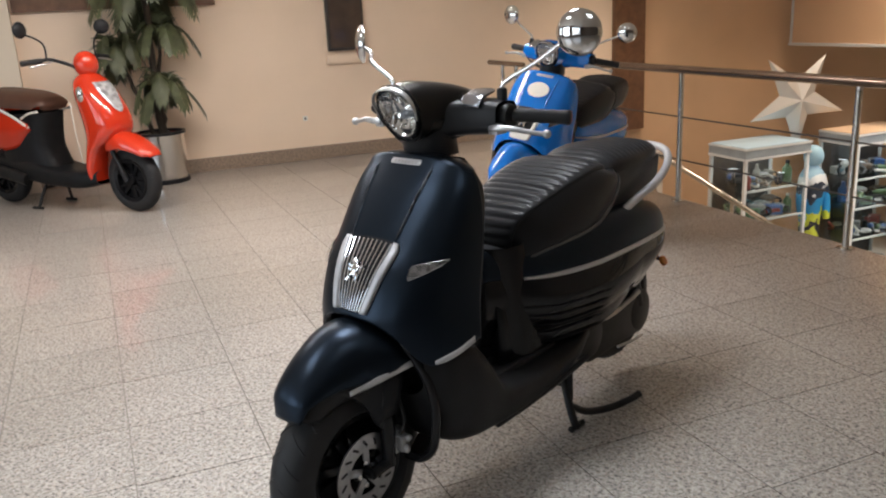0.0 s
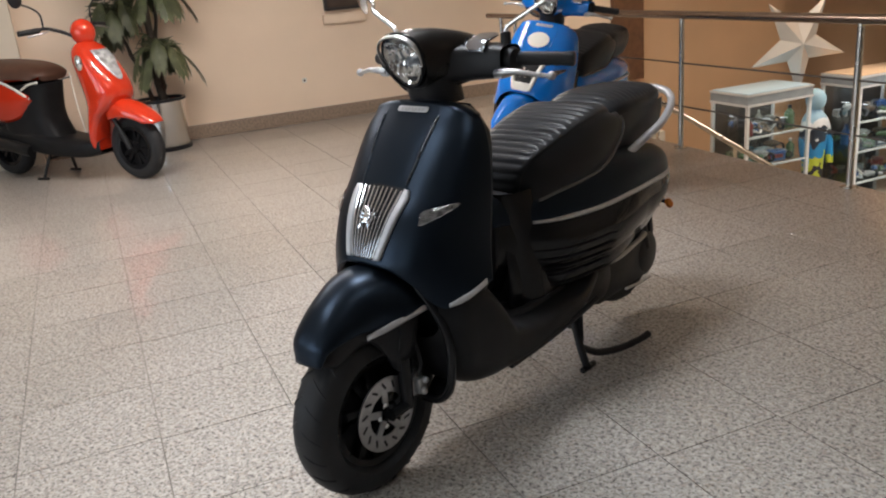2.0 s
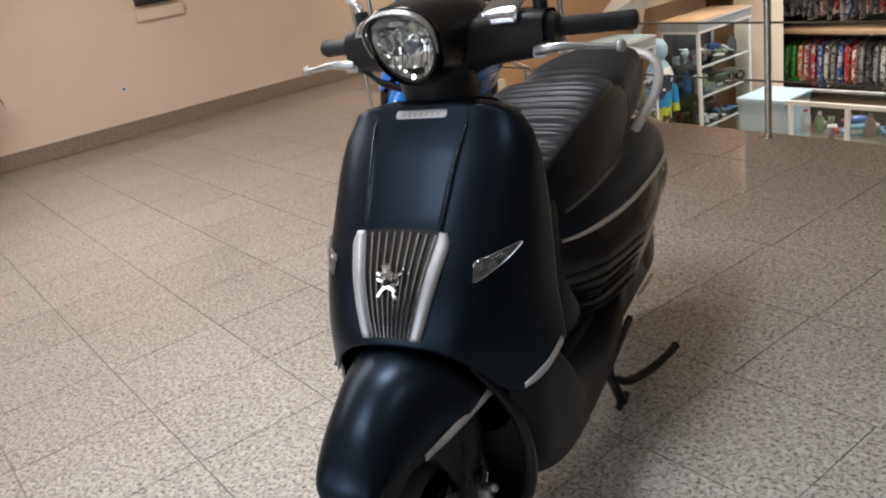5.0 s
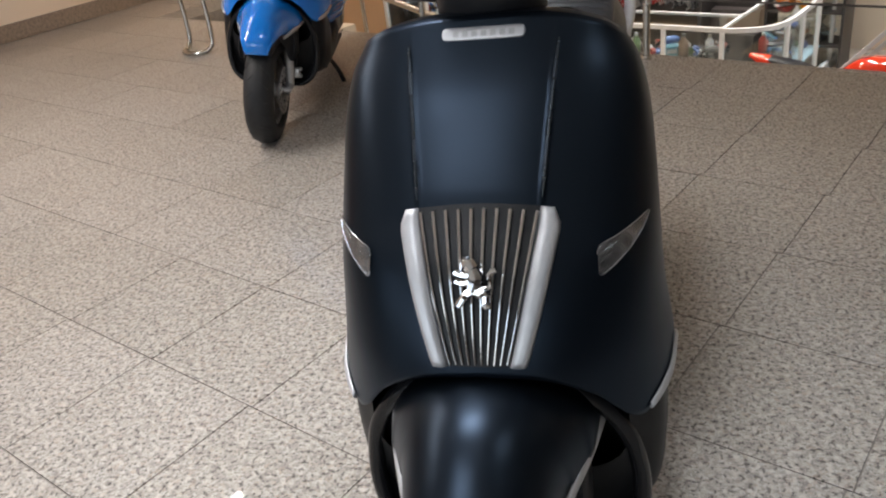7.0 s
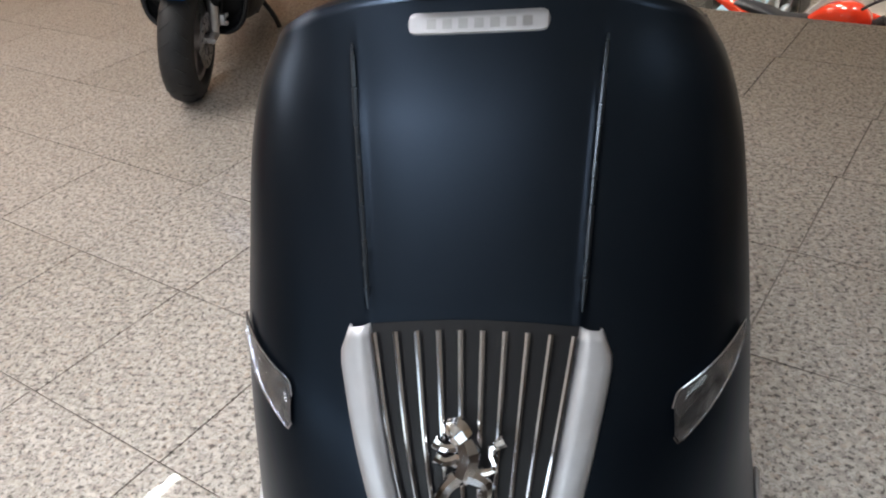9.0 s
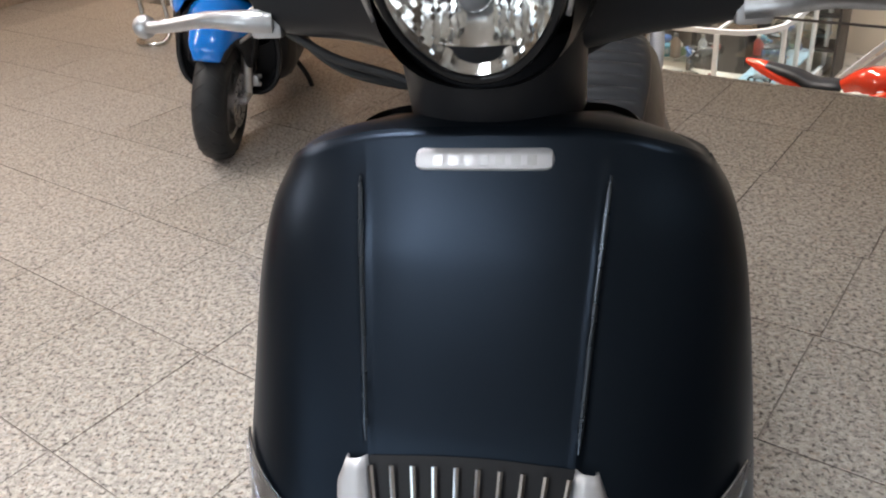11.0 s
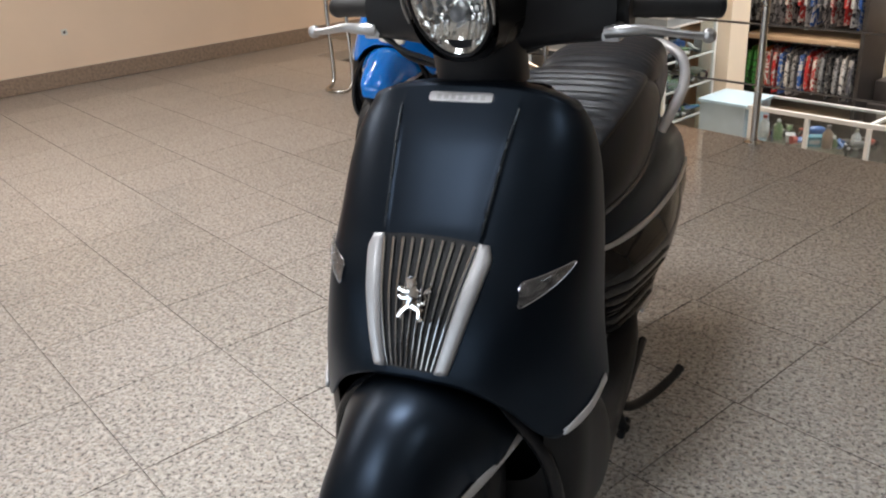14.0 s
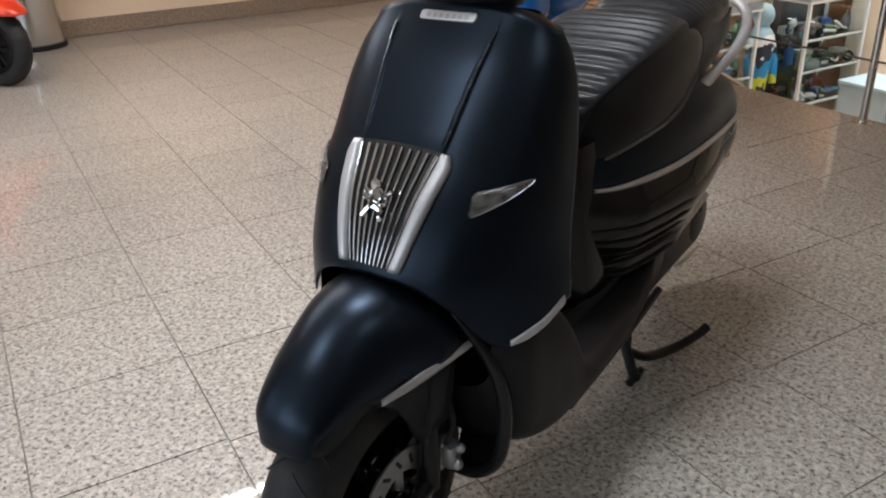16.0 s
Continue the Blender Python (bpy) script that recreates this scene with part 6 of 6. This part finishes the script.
OTHER = [(0.25, 0.25, 0.25), (0.03, 0.03, 0.035), (0.04, 0.04, 0.05), (0.55, 0.53, 0.50), (0.55, 0.55, 0.56), (0.5, 0.5, 0.5), (0.60, 0.58, 0.55), (0.02, 0.05, 0.02), (0.40, 0.04, 0.04)]
M_CLOTH = [printed("cloth_colour_%s" % n, c, o, 13 + 3 * (k % 3), 0.50 + 0.02 * (k % 4)) for k, (n, c, o) in enumerate(zip("abcdefghi", CLOTH, OTHER))]
def garment(u, z, h, material):
    ob = thing("jersey", "long-sleeved riding jersey hanging on a rack", "jersey", ROOM @ pose(u, 8.72, z), "clothes on the rack")
    ph = rng.uniform(0, 6)
    def body(a, b):
        an = 2 * math.pi * b
        zz = -0.05 - (h - 0.05) * a
        w = spline([(0, 0.14), (0.12, 0.21), (0.5, 0.20), (1, 0.215)], a)
        t = 0.022 + 0.006 * math.sin(5 * a + ph)
        return (t * math.cos(an) + 0.008 * math.sin(7 * a + ph), w * math.sin(an), zz)
    part("body", Shape().grid(body, 10, 16, wrap_v=True), material, ob)
    for s in (-1, 1):
        part("sleeve", Shape().tube([(0, s * 0.19, -0.09), (0.01, s * 0.235, -0.25), (0.005, s * 0.23, -0.48)], [0.030, 0.028, 0.022], 8, smooth=8), material, ob)
    part("hanger", Shape().tube([(0, -0.16, -0.07), (0, 0, -0.035), (0, 0.16, -0.07)], 0.006, 6), M_DARKCASE, ob)
    part("hook", Shape().tube([(0, 0, -0.035), (0, 0, 0.0), (0, 0.02, 0.018), (0, -0.005, 0.022)], 0.003, 6), M_STEEL, ob)
for i in range(18):
    garment(-4.44 + 0.079 * i, 0.245, rng.uniform(0.66, 0.78), M_CLOTH[(1 if i < 6 else (0, 3, 2, 4, 5, 1, 8)[i % 7])])
for i in range(16):
    garment(-4.40 + 0.086 * i, -0.735, rng.uniform(0.52, 0.60), M_CLOTH[(7, 7, 6, 8, 3, 4, 2, 1, 4, 3, 8, 1, 0, 1, 2, 5)[i]])

# stacked dark benches, shelf of bright gear, jackets
bn = thing("display_bench", "dark grey stepped display bench", "bench", ROOM)
for k in range(3):
    part("step", Shape().box((-2.96, 8.55 + 0.16 * k, LOWER + 0.25 * k), (-2.36, 9.2, LOWER + 0.25 * (k + 1) + 0.2), 0.01), M_DARKCASE, bn)
pb = thing("cardboard_panel", "tan cardboard panel leaning on the wall", "panel", ROOM @ pose(-2.62, 9.25, -1.10, 8, 0, 0))
part("sheet", Shape().box((-0.30, 0, 0), (0.22, 0.02, 0.75), 0.004), M_TAN, pb)
gs = thing("gear_shelf", "tall dark shelf unit full of bright riding gear", "shelf", ROOM)
for u in (-2.32, -1.46):
    part("side", Shape().box((u, 8.75, LOWER), (u + 0.03, 9.2, 0.9), 0.003), M_DARKCASE, gs)
for k in range(7):
    part("shelf", Shape().box((-2.29, 8.75, LOWER + 0.3 + 0.38 * k), (-1.46, 9.19, LOWER + 0.325 + 0.38 * k), 0.003), M_DARKCASE, gs)
GEAR = [(0.72, 0.05, 0.03), (0.80, 0.66, 0.05), (0.82, 0.82, 0.80), (0.04, 0.16, 0.55), (0.85, 0.30, 0.03), (0.42, 0.62, 0.08), (0.05, 0.05, 0.06)]
M_GEAR = [mat("gear_colour_%s" % n, c, 0.3, var=0.4, scale=14) for n, c in zip("abcdefg", GEAR)]
HELM = [1, 2, 4, 2, 0, 5]
for k in range(1, 7):
    for i in range(2):
        z = LOWER + 0.326 + 0.38 * k
        hm = thing("helmet", "bright full-face riding helmet on a shelf", "helmet", ROOM @ pose(-2.14 + 0.26 * i, 8.95, z, 0, 0, rng.uniform(-120, -60)), "helmets on the shelf")
        c1 = M_GEAR[HELM[(k * 2 + i) % 6]]
        part("shell", Shape().ball((0, 0, 0.125), 0.125, 12, (1.1, 0.92, 1.0)), c1, hm)
        part("visor", Shape().ball((0.05, 0, 0.125), 0.10, 10, (1.0, 0.98, 0.5)), M_GLOSS, hm)
        part("chin_bar", Shape().tube([(0.06, -0.10, 0.07), (0.15, 0, 0.05), (0.06, 0.10, 0.07)], 0.03, 8, smooth=10), M_GEAR[HELM[(k + i) % 6]], hm)
for i in range(4):
    jk = thing("jacket", "dark blue riding jacket hanging on the shelf side", "jacket", ROOM @ pose(-1.70 + 0.07 * i, 8.72, -0.02), "jackets")
    def jb(a, b):
        an = 2 * math.pi * b
        w = spline([(0, 0.10), (0.15, 0.20), (1, 0.19)], a)
        return (0.035 * math.cos(an), w * math.sin(an) * 0.8, -0.05 - 0.70 * a)
    part("body", Shape().grid(jb, 8, 14, wrap_v=True), M_CLOTH[4 if i > 1 else 0], jk)
    part("hook", Shape().tube([(0, 0, -0.05), (0, 0, 0.02)], 0.004, 6), M_STEEL, jk)

# red motorcycle on the lower floor
def motorcycle(at):
    mc = thing("motorcycle", "red and black road motorcycle parked on the lower floor", "motorcycle", at)
    for y, r in ((-0.70, 0.30), (0.68, 0.30)):
        wheel(mc, y, r, r, 0.06)
    part("tank", sweep([(-0.36, 0.80, 0.07, 0.05), (-0.33, 0.90, 0.12, 0.10), (-0.20, 0.985, 0.155, 0.17), (0.0, 0.955, 0.14, 0.17), (0.14, 0.85, 0.09, 0.10)], 30, 30, n=2.6), M_REDPAINT, mc, "gloss red tank", smooth=55)
    part("seat", sweep([(0.10, 0.80, 0.09, 0.03), (0.16, 0.835, 0.13, 0.06), (0.34, 0.835, 0.13, 0.07), (0.48, 0.885, 0.11, 0.06), (0.74, 0.925, 0.08, 0.05), (0.80, 0.91, 0.06, 0.02)], 36, 24, n=3), M_SEAT, mc, smooth=55)
    part("tail", sweep([(0.40, 0.80, 0.10, 0.05), (0.55, 0.86, 0.115, 0.08), (0.78, 0.935, 0.085, 0.08), (0.93, 0.945, 0.03, 0.03)], 24, 24, n=2.6), M_REDPAINT, mc, "gloss red tail", smooth=55)
    part("frame", Shape().tube([(0, -0.45, 0.85), (0, -0.1, 0.62), (0, 0.25, 0.52), (0, 0.55, 0.75)], 0.06, 10, smooth=16), M_IRON, mc)
    part("engine", Shape().box((-0.16, -0.30, 0.25), (0.16, 0.22, 0.62), 0.05), M_IRON, mc)
    for s in (-1, 1):
        part("fork_leg", Shape().tube([(s * 0.10, -0.70, 0.30), (s * 0.10, -0.46, 0.98)], 0.024, 12), M_ALU, mc)
        part("shroud", sweep([(-0.50, 0.62, 0.03, 0.02), (-0.47, 0.78, 0.05, 0.04), (-0.30, 0.86, 0.05, 0.05), (-0.12, 0.80, 0.04, 0.04)], 16, 14), M_REDPAINT, mc).location = (s * 0.16, 0, 0)
        part("handlebar", Shape().tube([(0, -0.42, 1.03), (s * 0.18, -0.40, 1.07), (s * 0.30, -0.34, 1.06), (s * 0.37, -0.31, 1.05)], 0.012, 8, smooth=12), M_PLASTIC, mc)
        mr = part("mirror", Shape().tube([(s * 0.25, -0.37, 1.07), (s * 0.30, -0.36, 1.20), (s * 0.36, -0.34, 1.26)], 0.006, 6), M_PLASTIC, mc)
        part("mirror_shell", Shape().ball((s * 0.39, -0.34, 1.28), 0.055, 8, (1.2, 0.35, 0.8)), M_PLASTIC, mr)
    part("headlamp", Shape().ball((0, -0.58, 0.93), 0.10, 12, (1.0, 0.8, 1.2)), M_REDPAINT, mc)
    part("headlamp_lens", Shape().ball((0, -0.63, 0.92), 0.075, 10, (1.0, 0.6, 1.0)), M_REFLECT, mc)
    part("front_fender", sweep([(-1.0, 0.45, 0.04, 0.03), (-0.88, 0.60, 0.06, 0.06), (-0.70, 0.66, 0.07, 0.07), (-0.50, 0.58, 0.06, 0.05)], 20, 16), M_REDPAINT, mc, thick=0.004)
    part("silencer", Shape().tube([(-0.16, 0.20, 0.35), (-0.19, 0.50, 0.45), (-0.20, 0.85, 0.60)], [0.04, 0.06, 0.065], 14), M_STEEL, mc)
    part("side_stand", Shape().tube([(0.10, 0.05, 0.28), (0.22, 0.08, 0.012)], 0.014, 8), M_IRON, mc)
    return mc


motorcycle(ROOM @ pose(-0.72, 6.30, LOWER, 0, 0, 90))

# white stair stringer and steel handrail down to the lower floor
sr = thing("staircase", "white painted stair rising from the lower floor", "stairs", ROOM)
for k in range(2):
    z = 0.16 * k
    part("stringer", Shape().add(*box_data((-0.02, -0.035, 0), (0.02, 0.035, 2.0)), Matrix.Translation((-1.55 + 0.10 * k, 7.0 + 0.02 * k, LOWER + 0.02)) @ Matrix.Rotation(radians(42), 4, "Y")), M_CABWHITE, sr, smooth=0)
hr = thing("handrail", "polished steel stair handrail descending beside the landing", "handrail", ROOM)
part("rail", Shape().tube([(-3.75, 3.2, 0.20), (-3.0, 3.2, 0.005), (-1.2, 3.2, -0.47)], 0.021, 14), M_STEEL, hr)
for u in (-3.5, -2.55, -1.6):
    part("post", Shape().tube([(u, 3.2, LOWER), (u, 3.2, 0.005 - 0.262 * (u + 3.0))], 0.016, 10), M_STEEL, hr)

# ceiling lamps; the third panel and the hall lamps are added, unseen sources
for u, v in PANELS:
    pl = thing("ceiling_panel", "square white light panel on the unseen ceiling", "ceiling light", ROOM @ pose(u, v, CEIL), "ceiling panels")
    fr = Shape()
    for lo, hi in (((-0.3, -0.3, -0.03), (0.3, -0.28, 0)), ((-0.3, 0.28, -0.03), (0.3, 0.3, 0)), ((-0.3, -0.28, -0.03), (-0.28, 0.28, 0)), ((0.28, -0.28, -0.03), (0.3, 0.28, 0))):
        fr.box(lo, hi)
    part("frame", fr, M_WHITEPAINT, pl, smooth=0)
    part("diffuser", Shape().box((-0.28, -0.28, -0.018), (0.28, 0.28, -0.004)), M_PANEL, pl, smooth=0)
for u, v in HALL:
    pl = thing("added_hall_lamp", "unseen square louvred lamp added to light the lower shop", "ceiling light", ROOM @ pose(u, v, CEIL), "hall lamps")
    fr = Shape()
    for k in range(7):
        fr.box((-0.32 + 0.1 * k, -0.32, -0.03), (-0.30 + 0.1 * k, 0.32, -0.001))
    for y in (-0.34, 0.32):
        fr.box((-0.34, y, -0.03), (0.34, y + 0.02, -0.001))
    part("louvre", fr, M_WHITEPAINT, pl, smooth=0)
for u, v in TUBES:
    tl = thing("tube_lamp", "long white tube lamp under the ceiling", "ceiling light", ROOM @ pose(u, v, CEIL), "tube lamps")
    part("housing", Shape().box((-0.06, -0.78, -0.10), (0.06, 0.78, 0), 0.006), M_WHITEPAINT, tl)
    part("tube", Shape().tube([(0, -0.75, -0.145), (0, 0.75, -0.145)], 0.014, 12), M_TUBE, tl)
    for y in (-0.76, 0.76):
        part("end_cap", Shape().box((-0.02, y - 0.012, -0.165), (0.02, y + 0.012, -0.10), 0.003), M_WHITEPAINT, tl)


mk = Shape().prism([(0.034 * math.cos(a) * (1 + 0.35 * math.sin(3 * a + 1)), 0.011 * math.sin(a) * (1 + 0.4 * math.cos(5 * a))) for a in [2 * math.pi * k / 22 for k in range(22)]], 0.0008)
solid("floor_mark", mk, M_SOIL, "small dark dried smear on the granite tiles", "mark", pose(0.88, -0.34, 0.0006, 0, 0, 62))

# ---- railing along the landing ----
rl = thing("railing", "steel railing with brown top rail and three thin cables", "railing", ROOM)
part("top_rail", Shape().tube([(-4.45, EDGE_V - 0.06, 0.925), (6.4, EDGE_V - 0.06, 0.905)], 0.028, 14), M_RAIL, rl, "brown metal handrail")
for u in (-4.05, -2.40, -0.95, 0.50, 1.95, 3.40, 4.85):
    part("post", Shape().tube([(u, EDGE_V - 0.06, 0.0), (u, EDGE_V - 0.06, 0.90)], 0.019, 14), M_STEEL, rl)
    part("post_foot", Shape().lathe([(0.001, 0), (0.045, 0), (0.045, 0.006), (0.022, 0.012), (0.001, 0.012)], 18, pose(u, EDGE_V - 0.06, 0)), M_STEEL, rl)
for z in (0.60, 0.30):
    part("cable", Shape().tube([(-4.05, EDGE_V - 0.06, z), (6.4, EDGE_V - 0.06, z - 0.01)], 0.0055, 8), M_CABLE, rl)
end = thing("barrier_stand", "polished steel two-legged barrier stand", "barrier", ROOM)
part("frame", Shape().tube([(-3.96, 1.98, 0.95), (-3.96, 1.98, 0.5), (-3.96, 1.98, 0.07), (-3.95, 1.94, 0.020), (-3.91, 1.88, 0.016), (-3.84, 1.86, 0.016), (-3.77, 1.88, 0.016), (-3.73, 1.94, 0.020), (-3.72, 1.98, 0.07), (-3.72, 1.98, 0.5), (-3.72, 1.98, 0.95)], 0.016, 12, smooth=80), M_STEEL, end)
part("crossbar", Shape().tube([(-3.96, 1.98, 0.37), (-3.72, 1.98, 0.37)], 0.010, 10), M_STEEL, end)
part("top_bar", Shape().tube([(-4.20, 1.98, 0.95), (-3.60, 1.98, 0.95)], 0.020, 12), M_RAIL, end)

# ---- floor of granite tiles (last: the pieces) ----
TILE, U0, V0 = 0.4265, 0.224, 0.026
slab("floor", (WALL_U, BACK_V, -0.06), (RIGHT_U, EDGE_V, -0.004), M_GROUT, "speckled granite tile floor with thin dark joints", "floor")
FLOOR = bpy.data.objects["floor"]


def tile_mesh(w, d):
    s = Shape()
    b, h = 0.0002, 0.004
    x, y = w / 2 - 0.002, d / 2 - 0.002
    s.add([(-x, -y, -h), (x, -y, -h), (x, y, -h), (-x, y, -h), (-x, -y, -b), (x, -y, -b), (x, y, -b), (-x, y, -b), (-x + b, -y + b, 0), (x - b, -y + b, 0), (x - b, y - b, 0), (-x + b, y - b, 0)],
          [(0, 1, 5, 4), (1, 2, 6, 5), (2, 3, 7, 6), (3, 0, 4, 7), (4, 5, 9, 8), (5, 6, 10, 9), (6, 7, 11, 10), (7, 4, 8, 11), (8, 9, 10, 11)])
    return s


full = mesh_of("tile", tile_mesh(TILE, TILE), M_GRANITE, 0)
far_tiles = Shape()
cuts = {}
for i in range(-16, 16):
    for j in range(-15, 11):
        # the rows creep a little to one side
        row = U0 + 0.03 * (V0 + (j + 0.5) * TILE)
        ua, ub = max(WALL_U, row + i * TILE), min(RIGHT_U, row + (i + 1) * TILE)
        va, vb = max(BACK_V, V0 + j * TILE), min(3.9 if ub <= -4.85 else EDGE_V, V0 + (j + 1) * TILE)
        if ub - ua < 0.02 or vb - va < 0.02:
            continue
        cu, cv = (ua + ub) / 2, (va + vb) / 2
        near = -4.9 < cu < 2.2 and -1.9 < cv
        if not near:
            far_tiles.add(tile_mesh(ub - ua, vb - va).v, tile_mesh(1, 1).f, pose(cu, cv, 0))
            continue
        key = (round(ub - ua, 4), round(vb - va, 4))
        if key not in cuts:
            cuts[key] = full if key == (TILE, TILE) else mesh_of("tile", tile_mesh(*key), M_GRANITE, 0)
        t = new("tile", cuts[key])
        t.parent = FLOOR
        t.location = (cu, cv, random.uniform(-0.0003, 0.0003))
rest = new("tile_field", mesh_of("tile_field", far_tiles, M_GRANITE, 0))
rest.parent = FLOOR
tagged(rest, kind="stuff")
